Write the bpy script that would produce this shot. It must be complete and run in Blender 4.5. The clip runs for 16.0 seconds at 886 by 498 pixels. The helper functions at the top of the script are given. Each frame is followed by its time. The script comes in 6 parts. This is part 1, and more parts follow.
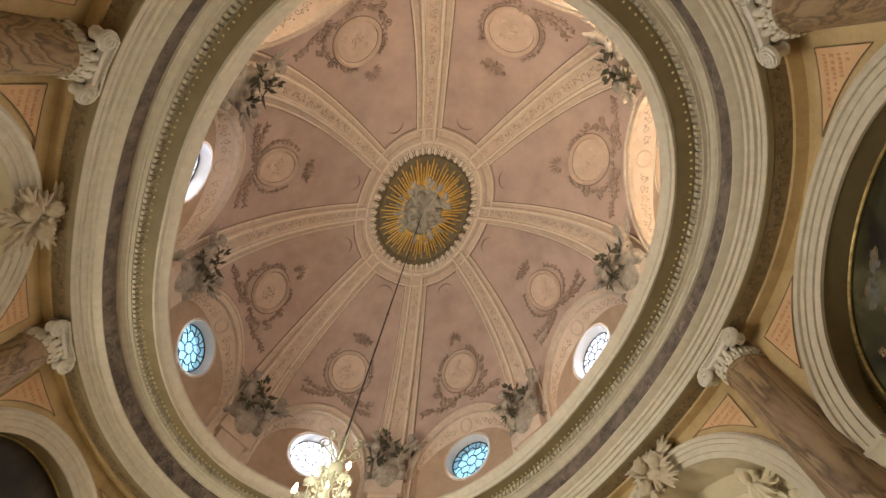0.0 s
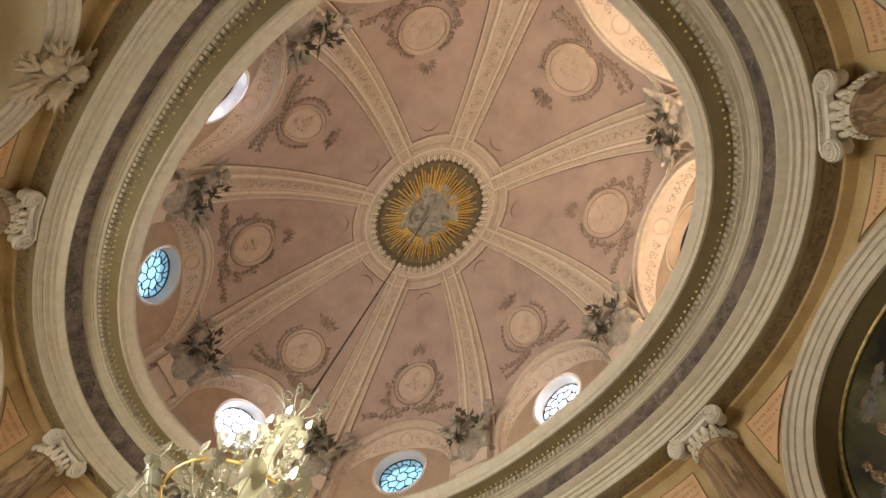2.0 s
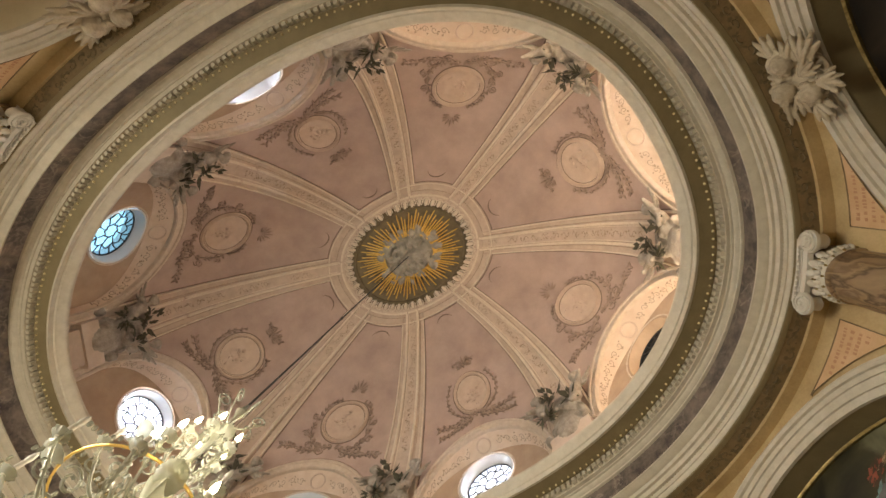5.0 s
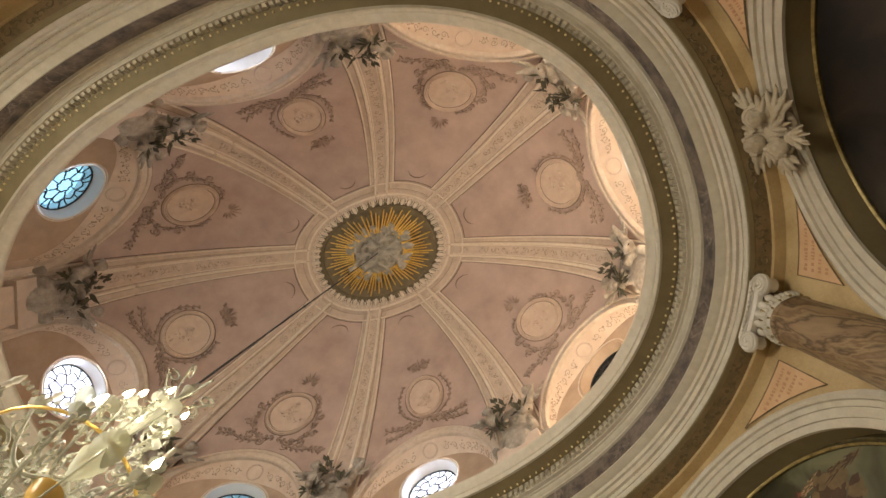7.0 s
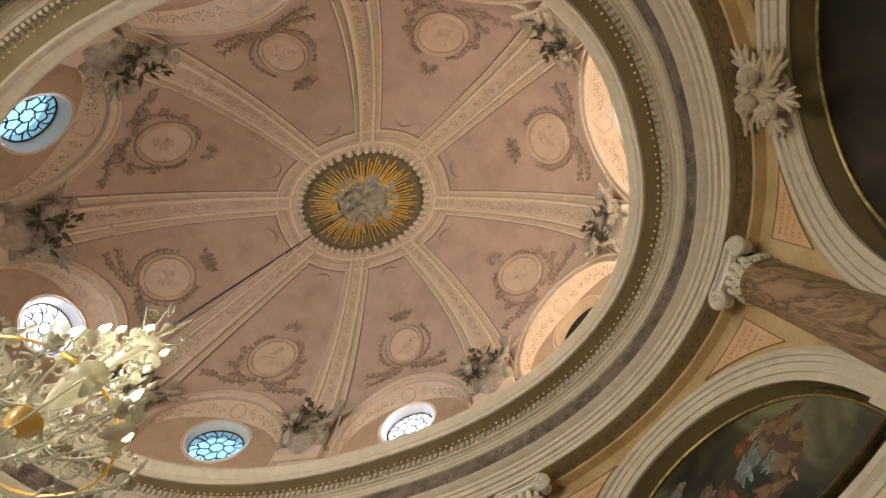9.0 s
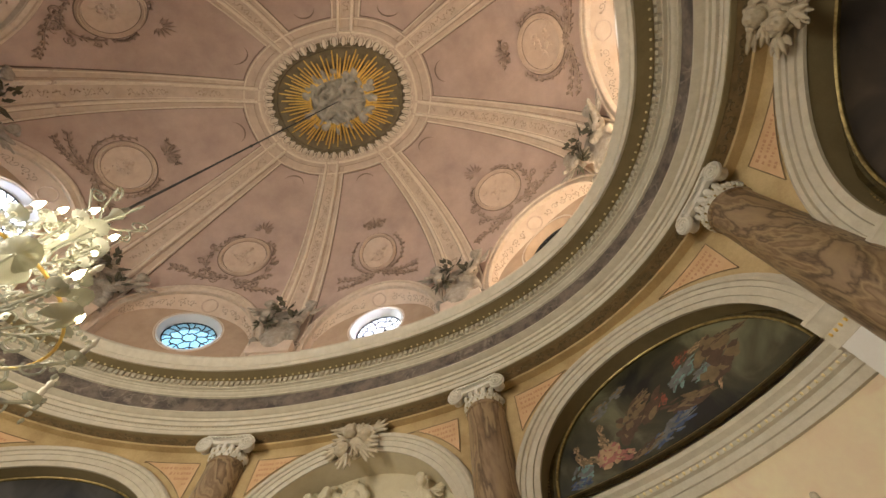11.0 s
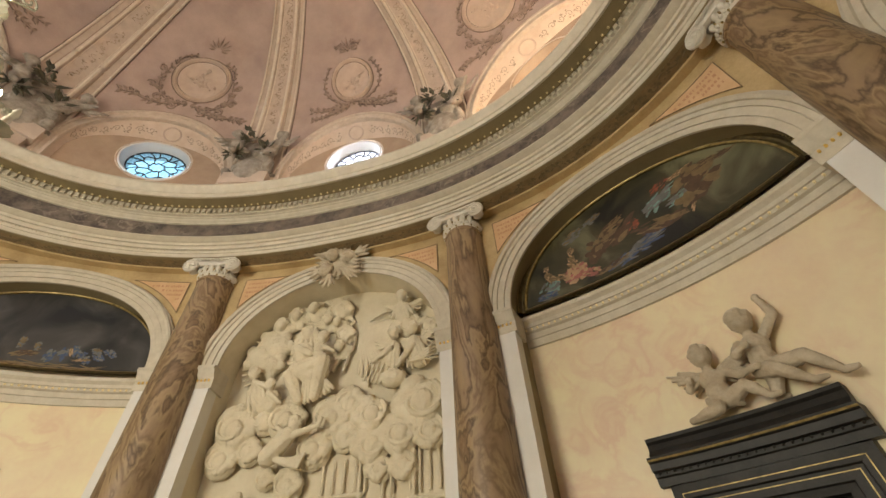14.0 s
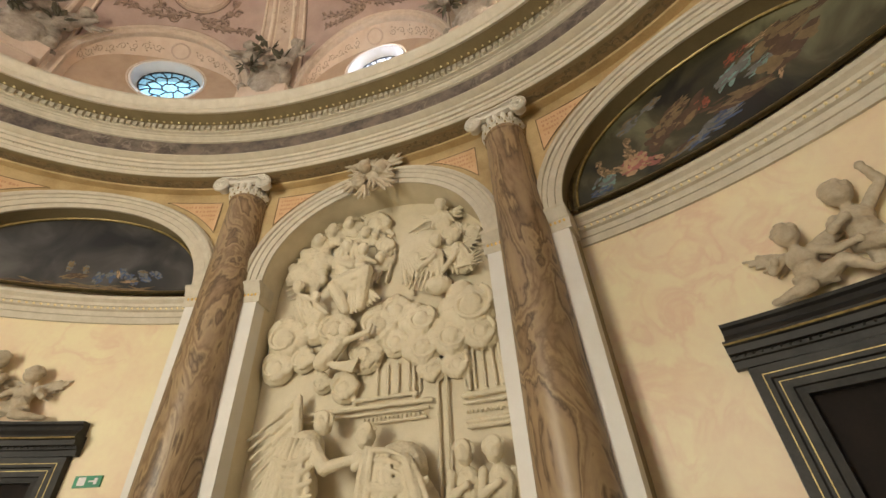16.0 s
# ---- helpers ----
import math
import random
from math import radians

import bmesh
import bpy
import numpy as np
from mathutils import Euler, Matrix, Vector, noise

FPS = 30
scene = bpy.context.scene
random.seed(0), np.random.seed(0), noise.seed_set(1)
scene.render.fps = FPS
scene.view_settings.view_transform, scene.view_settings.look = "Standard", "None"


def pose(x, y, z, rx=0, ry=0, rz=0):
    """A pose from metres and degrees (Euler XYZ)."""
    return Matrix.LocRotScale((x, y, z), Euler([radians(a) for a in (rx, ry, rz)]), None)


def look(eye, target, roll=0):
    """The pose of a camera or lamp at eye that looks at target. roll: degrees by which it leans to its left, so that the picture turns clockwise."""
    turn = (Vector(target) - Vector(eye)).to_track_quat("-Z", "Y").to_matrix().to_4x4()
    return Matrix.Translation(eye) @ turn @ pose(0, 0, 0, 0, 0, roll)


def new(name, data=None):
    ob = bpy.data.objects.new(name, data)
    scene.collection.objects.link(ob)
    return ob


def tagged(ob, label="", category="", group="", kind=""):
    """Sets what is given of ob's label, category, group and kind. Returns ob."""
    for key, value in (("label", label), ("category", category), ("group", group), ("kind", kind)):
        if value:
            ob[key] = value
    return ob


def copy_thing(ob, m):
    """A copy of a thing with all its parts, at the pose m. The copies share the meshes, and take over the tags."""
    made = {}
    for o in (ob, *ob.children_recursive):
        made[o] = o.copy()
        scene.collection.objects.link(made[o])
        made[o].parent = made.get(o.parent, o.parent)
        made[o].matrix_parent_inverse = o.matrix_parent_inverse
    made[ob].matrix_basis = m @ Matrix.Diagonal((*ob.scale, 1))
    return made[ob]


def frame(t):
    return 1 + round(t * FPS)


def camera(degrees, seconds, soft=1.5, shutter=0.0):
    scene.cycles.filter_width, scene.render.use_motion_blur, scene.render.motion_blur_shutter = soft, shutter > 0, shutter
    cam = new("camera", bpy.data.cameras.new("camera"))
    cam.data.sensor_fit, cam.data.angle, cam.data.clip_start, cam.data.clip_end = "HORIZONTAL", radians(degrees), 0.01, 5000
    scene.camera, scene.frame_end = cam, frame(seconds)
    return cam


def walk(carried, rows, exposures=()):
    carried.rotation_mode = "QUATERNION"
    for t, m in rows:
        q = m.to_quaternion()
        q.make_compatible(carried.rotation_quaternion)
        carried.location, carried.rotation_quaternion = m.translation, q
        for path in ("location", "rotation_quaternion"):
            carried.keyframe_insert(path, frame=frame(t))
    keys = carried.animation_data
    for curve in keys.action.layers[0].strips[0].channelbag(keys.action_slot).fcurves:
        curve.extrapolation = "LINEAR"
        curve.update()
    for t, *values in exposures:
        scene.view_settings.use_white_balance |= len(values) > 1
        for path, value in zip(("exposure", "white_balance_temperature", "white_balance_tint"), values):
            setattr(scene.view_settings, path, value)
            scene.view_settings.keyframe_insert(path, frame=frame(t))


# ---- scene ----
cam = camera(94.57, 16.0)
PATH = [
    (0.0, 3.591, -0.386, 1.624, 157.83, -3.15, 64.66),
    (0.5, 3.409, -0.382, 1.615, 159.27, -4.07, 60.12),
    (1.0, 3.241, -0.368, 1.609, 160.63, -4.97, 55.66),
    (1.5, 3.080, -0.414, 1.602, 161.54, -5.85, 51.32),
    (2.0, 2.929, -0.516, 1.609, 162.79, -6.16, 47.10),
    (2.5, 2.837, -0.566, 1.608, 164.08, -7.63, 43.57),
    (3.0, 2.823, -0.550, 1.610, 165.24, -7.77, 39.93),
    (3.5, 2.794, -0.552, 1.608, 166.45, -7.61, 36.84),
    (4.0, 2.755, -0.574, 1.599, 168.39, -6.79, 34.23),
    (4.5, 2.702, -0.599, 1.590, 169.56, -6.31, 32.16),
    (5.0, 2.712, -0.627, 1.606, 171.34, -5.53, 30.21),
    (7.5, 2.583, -0.626, 1.577, 172.58, -1.68, 21.25),
    (8.0, 2.572, -0.615, 1.566, 170.91, -1.21, 20.74),
    (10.5, 2.651, -0.471, 1.662, 158.06, 0.72, 16.83),
    (11.0, 2.643, -0.436, 1.666, 154.38, 1.12, 15.21),
    (11.5, 2.661, -0.413, 1.682, 150.62, 1.47, 13.85),
    (12.0, 2.661, -0.383, 1.682, 146.81, 1.81, 12.52),
    (12.5, 2.668, -0.345, 1.680, 143.03, 2.19, 11.64),
    (13.0, 2.654, -0.284, 1.661, 139.42, 2.43, 11.43),
    (13.5, 2.616, -0.171, 1.646, 136.33, 2.68, 11.77),
    (14.0, 2.547, -0.044, 1.617, 133.85, 2.57, 12.69),
    (14.5, 2.485, 0.043, 1.586, 131.05, 2.82, 13.66),
    (15.0, 2.389, 0.149, 1.563, 128.72, 3.16, 14.51),
    (15.5, 2.235, 0.243, 1.545, 127.09, 3.20, 15.46),
    (16.0, 2.098, 0.345, 1.512, 124.83, 3.05, 16.29),
]
EXPOSURES = [(0.0, 0.74), (10.5, 0.68), (14.0, 0.76), (16.0, 0.86)]
walk(cam, [(t, pose(x, y, z, rx, ry, rz)) for t, x, y, z, rx, ry, rz in PATH], EXPOSURES)

# world: pale daylight outside the drum windows
world = bpy.data.worlds.new("sky")
scene.world = world
world.use_nodes = True
wn = world.node_tree.nodes
sky = wn.new("ShaderNodeTexSky")
sky.sky_type, sky.sun_disc = "NISHITA", False
sky.sun_elevation, sky.sun_rotation = radians(40), radians(200)
wn["Background"].inputs["Strength"].default_value = 0.15
world.node_tree.links.new(sky.outputs["Color"], wn["Background"].inputs["Color"])


def lamp(name, kind, power, colour, m, size=0.3, size_y=0.0):
    data = bpy.data.lights.new(name, kind)
    data.energy, data.color = power, colour
    if kind == "AREA":
        data.shape = "RECTANGLE"
        data.size, data.size_y = size, size_y or size
    else:
        data.shadow_soft_size = size
    ob = new(name, data)
    ob.matrix_world = m
    return ob


sun = lamp("sun", "SUN", 2.0, (1.0, 0.95, 0.88), look((0, 0, 30), (4, -8, 20)))
sun.data.angle = radians(0.5)
# chandelier bulbs, an added area fill, and lamps standing on the cornice behind its edge
lamp("chandelier_light", "POINT", 20, (1.0, 0.88, 0.70), pose(0, 0, 3.95), 0.30)
# added lamp for light from the unseen -y side; no entrance is built
side_fill = lamp("unseen_side_fill", "AREA", 355, (1.0, 0.93, 0.755), look((-2.2, -4.15, 2.8), (-0.1, 3.5, 3.7)), 1.8, 3.0)
side_fill.data.spread = radians(172)
for x, y, power in ((4.05, 2.75, 64), (5.25, 0.25, 54), (4.05, -2.75, 30)):
    lamp("cornice_lamp", "POINT", power, (1.0, 0.81, 0.585), pose(x, y, 7.66), 0.16)
# daylight behind the pale windows
for x, y, power in ((0.0, 5.05, 190), (-6.45, 0.0, 270), (0.0, -5.05, 250), (6.45, 0.0, 110)):
    lamp("window_daylight", "AREA", power, (0.82, 0.88, 1.0), look((x, y, 9.75), (0, 0, 8.0)), 1.9)

# ---- materials ----
def material(name, colour, rough=0.6, metal=0.0, second=None, scale=3.0, grain=40.0, bump=0.15, contrast=0.5, coord="Object", distance=0.01):
    """A surface with broad stains and fine grain, in two tones."""
    m = bpy.data.materials.new(name)
    m.use_nodes = True
    nt = m.node_tree
    n, l = nt.nodes, nt.links
    bsdf = n["Principled BSDF"]
    tc = n.new("ShaderNodeTexCoord")
    big = n.new("ShaderNodeTexNoise")
    big.inputs["Scale"].default_value, big.inputs["Detail"].default_value, big.inputs["Roughness"].default_value = scale, 6.0, 0.62
    fine = n.new("ShaderNodeTexNoise")
    fine.inputs["Scale"].default_value, fine.inputs["Detail"].default_value = grain, 4.0
    l.new(tc.outputs[coord], big.inputs["Vector"])
    l.new(tc.outputs[coord], fine.inputs["Vector"])
    add = n.new("ShaderNodeMath")
    add.operation = "MULTIPLY_ADD"
    add.inputs[1].default_value = 0.25
    l.new(fine.outputs["Fac"], add.inputs[0])
    l.new(big.outputs["Fac"], add.inputs[2])
    ramp = n.new("ShaderNodeValToRGB")
    second = second or tuple(c * 0.72 for c in colour)
    mid = 0.62
    ramp.color_ramp.elements[0].position, ramp.color_ramp.elements[1].position = mid - 0.5 * (1 - contrast), mid + 0.5 * (1 - contrast)
    ramp.color_ramp.elements[0].color, ramp.color_ramp.elements[1].color = (*second, 1), (*colour, 1)
    l.new(add.outputs[0], ramp.inputs["Fac"])
    l.new(ramp.outputs["Color"], bsdf.inputs["Base Color"])
    bsdf.inputs["Roughness"].default_value, bsdf.inputs["Metallic"].default_value = rough, metal
    bp = n.new("ShaderNodeBump")
    bp.inputs["Strength"].default_value, bp.inputs["Distance"].default_value = bump, distance
    l.new(add.outputs[0], bp.inputs["Height"])
    l.new(bp.outputs["Normal"], bsdf.inputs["Normal"])
    return m


def marble(name, dark, light, vein, scale=1.9):
    """Brown breccia with long swirling veins."""
    m = material(name, light, 0.42, 0, dark, 3.0, 22, 0.05, 0.7)
    n, l = m.node_tree.nodes, m.node_tree.links
    bsdf = n["Principled BSDF"]
    tc = n["Texture Coordinate"]
    mp = n.new("ShaderNodeMapping")
    mp.inputs["Scale"].default_value = (1.0, 1.0, 0.36)
    info = n.new("ShaderNodeObjectInfo")
    off = n.new("ShaderNodeVectorMath")
    off.operation = "MULTIPLY_ADD"
    off.inputs[1].default_value = (37.0, 19.0, 53.0)
    l.new(info.outputs["Random"], off.inputs[0])
    l.new(tc.outputs["Object"], off.inputs[2])
    l.new(off.outputs[0], mp.inputs["Vector"])
    warp = n.new("ShaderNodeTexNoise")
    warp.inputs["Scale"].default_value, warp.inputs["Detail"].default_value, warp.inputs["Distortion"].default_value = scale, 5.0, 1.3
    l.new(mp.outputs["Vector"], warp.inputs["Vector"])
    fine_ = n.new("ShaderNodeTexNoise")
    fine_.inputs["Scale"].default_value, fine_.inputs["Detail"].default_value, fine_.inputs["Distortion"].default_value = 7.0, 6.0, 0.6
    l.new(mp.outputs["Vector"], fine_.inputs["Vector"])
    blur = n.new("ShaderNodeMath")
    blur.operation = "MULTIPLY_ADD"
    blur.inputs[1].default_value = 0.16
    l.new(fine_.outputs["Fac"], blur.inputs[0])
    l.new(warp.outputs["Fac"], blur.inputs[2])
    ramp = n.new("ShaderNodeValToRGB")
    e = ramp.color_ramp.elements
    rose = (light[0] * 0.82, light[1] * 0.79, light[2] * 0.84)
    e[0].position, e[0].color = 0.36, (*dark, 1)
    e[1].position, e[1].color = 0.84, (*rose, 1)
    for at_, tone in ((0.43, light), (0.475, rose), (0.51, dark), (0.525, vein), (0.55, light), (0.585, rose), (0.61, dark), (0.64, light), (0.675, vein), (0.70, rose), (0.76, light)):
        x = e.new(at_)
        x.color = (*tone, 1)
    l.new(blur.outputs[0], ramp.inputs["Fac"])
    mix = n.new("ShaderNodeMixRGB")
    mix.blend_type = "MULTIPLY"
    mix.inputs["Fac"].default_value = 0.35
    l.new(ramp.outputs["Color"], mix.inputs["Color1"])
    l.new(n["Color Ramp"].outputs["Color"], mix.inputs["Color2"])
    l.new(mix.outputs["Color"], bsdf.inputs["Base Color"])
    return m


PINK = material("pink_plaster", (0.575, 0.435, 0.375), 0.8, 0, (0.42, 0.31, 0.265), 1.5, 70, 0.4, 0.6)
# same plaster as the panels, its dirt and relief shade put into the colour
PINK_RELIEF = material("pink_relief_plaster_dirt_shade", (0.50, 0.375, 0.31), 0.8, 0, (0.29, 0.21, 0.17), 9, 60, 0.3, 0.6)
MEDAL = material("medallion_plaster", (0.70, 0.565, 0.465), 0.8, 0, (0.56, 0.42, 0.335), 5, 60, 0.3, 0.5)
RIB = material("rib_plaster", (0.74, 0.63, 0.52), 0.75, 0, (0.57, 0.46, 0.365), 9, 70, 0.25, 0.5)
RIB_BODY = material("rib_body_plaster", (0.69, 0.565, 0.465), 0.78, 0, (0.53, 0.415, 0.33), 5, 60, 0.3, 0.55)
RIB_EDGE = material("rib_edge_plaster", (0.87, 0.78, 0.66), 0.7, 0, (0.72, 0.61, 0.495), 12, 60, 0.2, 0.5)
# dark brown of dirty grooves, also used to paint shade beside the reliefs
RECESS = material("recess_dirt_and_shade", (0.27, 0.20, 0.16), 0.9, 0, (0.20, 0.145, 0.115), 9, 60, 0.2, 0.5)
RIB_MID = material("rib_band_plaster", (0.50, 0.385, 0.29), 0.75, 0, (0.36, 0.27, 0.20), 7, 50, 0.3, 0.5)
CREAM = material("cream_stone_paint", (0.62, 0.565, 0.455), 0.6, 0, (0.50, 0.445, 0.345), 8, 60, 0.2, 0.55)
BEAD = material("bright_gilding", (0.95, 0.84, 0.52), 0.25, 0.1, (0.85, 0.68, 0.38), 12, 60, 0.1, 0.5)
SOFFIT = material("olive_paint", (0.27, 0.215, 0.115), 0.65, 0, (0.20, 0.155, 0.08), 4, 60, 0.15, 0.5)
FRIEZE = material("dark_frieze_marble", (0.21, 0.165, 0.135), 0.4, 0, (0.055, 0.045, 0.040), 4, 22, 0.1, 0.72)
BROWN = material("brown_ornament_band", (0.29, 0.205, 0.105), 0.7, 0, (0.17, 0.12, 0.06), 6, 40, 0.2, 0.6)
OCHRE = material("ochre_plaster", (0.60, 0.45, 0.235), 0.75, 0, (0.40, 0.28, 0.13), 2, 40, 0.2, 0.62)
SPANDREL = material("orange_panel_plaster", (0.70, 0.47, 0.27), 0.75, 0, (0.60, 0.37, 0.19), 5, 50, 0.2, 0.5)
LETTER = material("red_lettering_paint", (0.56, 0.30, 0.16), 0.7, 0, (0.50, 0.26, 0.14), 9, 60, 0.1, 0.4)
WALL = material("yellow_rose_marble_plaster", (0.80, 0.705, 0.45), 0.42, 0, (0.75, 0.585, 0.40), 1.6, 16, 0.08, 0.62)
WHITE = material("white_paint", (0.74, 0.72, 0.68), 0.55, 0, (0.66, 0.63, 0.58), 3, 50, 0.1, 0.4)
STONE = material("relief_stone", (0.71, 0.635, 0.475), 0.7, 0, (0.57, 0.495, 0.35), 3, 60, 0.25, 0.5)
PUTTO = material("putto_stucco", (0.60, 0.52, 0.385), 0.62, 0, (0.36, 0.29, 0.20), 5, 60, 0.25, 0.5)
DULL_GOLD = material("old_gilding", (0.50, 0.38, 0.15), 0.42, 0.45, (0.16, 0.11, 0.04), 14, 60, 0.2, 0.6)
GREY = material("grey_stucco", (0.52, 0.46, 0.39), 0.7, 0, (0.20, 0.165, 0.13), 7, 60, 0.3, 0.55)
LEAF = material("dark_bronze_leaf", (0.10, 0.09, 0.05), 0.55, 0.3, (0.05, 0.045, 0.03), 9, 60, 0.2, 0.5)
GOLD = material("gilding", (0.93, 0.66, 0.19), 0.36, 0.5, (0.66, 0.41, 0.09), 9, 60, 0.2, 0.5)
BURST = material("sunburst_ground", (0.24, 0.19, 0.11), 0.7, 0, (0.12, 0.09, 0.05), 6, 50, 0.2, 0.5)
CLOUD = material("silver_cloud_stucco", (0.50, 0.465, 0.40), 0.6, 0.0, (0.30, 0.275, 0.235), 6, 60, 0.3, 0.5)
BLACK = material("black_portal_marble", (0.040, 0.036, 0.032), 0.45, 0, (0.014, 0.013, 0.012), 4, 40, 0.08, 0.5)
DARKWOOD = material("dark_door_wood", (0.007, 0.005, 0.004), 0.9, 0, (0.02, 0.013, 0.01), 3, 40, 0.1, 0.5)
CAPITAL = material("capital_white_stucco", (0.72, 0.68, 0.60), 0.55, 0, (0.60, 0.55, 0.46), 4, 60, 0.15, 0.5)
LEAD = material("window_lead", (0.02, 0.02, 0.022), 0.6, 0.3)
REVEAL = material("window_reveal_white", (0.78, 0.77, 0.76), 0.6, 0, (0.70, 0.69, 0.68), 3, 50, 0.1, 0.5)
LUNETTE = material("painted_lunette_soffit", (0.75, 0.62, 0.51), 0.75, 0, (0.63, 0.48, 0.37), 4, 50, 0.2, 0.5)
LUN_BACK = material("lunette_ochre_wall", (0.55, 0.41, 0.30), 0.75, 0, (0.42, 0.30, 0.21), 3, 50, 0.2, 0.5)
CABLE = material("dark_cable", (0.03, 0.028, 0.025), 0.6)
FLOOR = material("stone_floor", (0.42, 0.36, 0.29), 0.35, 0, (0.30, 0.25, 0.20), 2, 30, 0.05, 0.5)
GREEN = material("exit_sign_green", (0.01, 0.25, 0.12), 0.4)
SIGN_WHITE = material("exit_sign_white", (0.8, 0.8, 0.8), 0.4)
COLUMN = marble("brown_swirled_marble", (0.245, 0.162, 0.090), (0.44, 0.325, 0.19), (0.14, 0.092, 0.052), 1.7)


def veined(m, vein, scale, width, amount):
    """Lay thin broken veins over a material's colour."""
    n, l = m.node_tree.nodes, m.node_tree.links
    bsdf = n["Principled BSDF"]
    old = bsdf.inputs["Base Color"].links[0].from_socket
    t = n.new("ShaderNodeTexNoise")
    t.inputs["Scale"].default_value, t.inputs["Detail"].default_value, t.inputs["Distortion"].default_value = scale, 7.0, 1.4
    l.new(n["Texture Coordinate"].outputs["Object"], t.inputs["Vector"])
    r = n.new("ShaderNodeValToRGB")
    e = r.color_ramp.elements
    e[0].position, e[0].color = 0.5 - width, (0, 0, 0, 1)
    e[1].position, e[1].color = 0.5 + width, (0, 0, 0, 1)
    x = e.new(0.5)
    x.color = (1, 1, 1, 1)
    l.new(t.outputs["Fac"], r.inputs["Fac"])
    patch = n.new("ShaderNodeTexNoise")
    patch.inputs["Scale"].default_value, patch.inputs["Detail"].default_value = 1.1, 3.0
    l.new(n["Texture Coordinate"].outputs["Object"], patch.inputs["Vector"])
    where = n.new("ShaderNodeMapRange")
    where.inputs["From Min"].default_value, where.inputs["From Max"].default_value = 0.42, 0.62
    where.inputs["To Max"].default_value = amount
    l.new(patch.outputs["Fac"], where.inputs["Value"])
    mul = n.new("ShaderNodeMath")
    mul.operation = "MULTIPLY"
    l.new(r.outputs["Color"], mul.inputs[0])
    l.new(where.outputs[0], mul.inputs[1])
    mix = n.new("ShaderNodeMixRGB")
    mix.inputs["Color2"].default_value = (*vein, 1)
    l.new(mul.outputs[0], mix.inputs["Fac"])
    l.new(old, mix.inputs["Color1"])
    l.new(mix.outputs["Color"], bsdf.inputs["Base Color"])


BLACK.node_tree.nodes["Principled BSDF"].inputs["Specular IOR Level"].default_value = 0.2
veined(WALL, (0.68, 0.41, 0.30), 1.9, 0.085, 0.46)
veined(FRIEZE, (0.36, 0.30, 0.25), 3.0, 0.03, 0.7)


def glow(name, colour, strength):
    m = bpy.data.materials.new(name)
    m.use_nodes = True
    b = m.node_tree.nodes["Principled BSDF"]
    b.inputs["Base Color"].default_value = (*colour, 1)
    b.inputs["Emission Color"].default_value, b.inputs["Emission Strength"].default_value = (*colour, 1), strength
    return m


DAYLIGHT = glow("bright_overcast_sky", (0.86, 0.91, 1.0), 0.95)
BLUE_DAY = glow("blue_sky", (0.62, 0.84, 1.0), 0.55)
BULB = glow("lit_bulb", (1.0, 0.88, 0.58), 30.0)
BULB_OFF = material("unlit_bulb_glass", (0.80, 0.78, 0.70), 0.2, 0, (0.7, 0.68, 0.6), 6, 40, 0.02, 0.4)


def clear(name, colour, rough=0.05, share=0.9):
    """Thin tinted glass: mostly clear, a little gloss."""
    m = bpy.data.materials.new(name)
    m.use_nodes = True
    n, l = m.node_tree.nodes, m.node_tree.links
    out = n["Material Output"]
    b = n["Principled BSDF"]
    b.inputs["Base Color"].default_value, b.inputs["Roughness"].default_value = (*colour, 1), rough
    tr = n.new("ShaderNodeBsdfTransparent")
    noise_ = n.new("ShaderNodeTexNoise")
    noise_.inputs["Scale"].default_value = 5.0
    ramp = n.new("ShaderNodeValToRGB")
    ramp.color_ramp.elements[0].position, ramp.color_ramp.elements[1].position = 0.35, 0.65
    ramp.color_ramp.elements[0].color, ramp.color_ramp.elements[1].color = (*[c * 0.75 for c in colour], 1), (*colour, 1)
    l.new(noise_.outputs["Fac"], ramp.inputs["Fac"])
    l.new(ramp.outputs["Color"], tr.inputs["Color"])
    mix = n.new("ShaderNodeMixShader")
    mix.inputs["Fac"].default_value = share
    l.new(b.outputs[0], mix.inputs[1])
    l.new(tr.outputs[0], mix.inputs[2])
    l.new(mix.outputs[0], out.inputs["Surface"])
    return m


DARK_GLASS = clear("dark_leaded_glass", (0.03, 0.035, 0.04), 0.1, 0.5)
BLUE_GLASS = clear("blue_stained_glass", (0.52, 0.84, 1.0))
PALE_GLASS = clear("pale_stained_glass", (0.90, 0.94, 1.0))
CRYSTAL = clear("milky_chandelier_glass", (0.80, 0.80, 0.71), 0.10, 0.64)


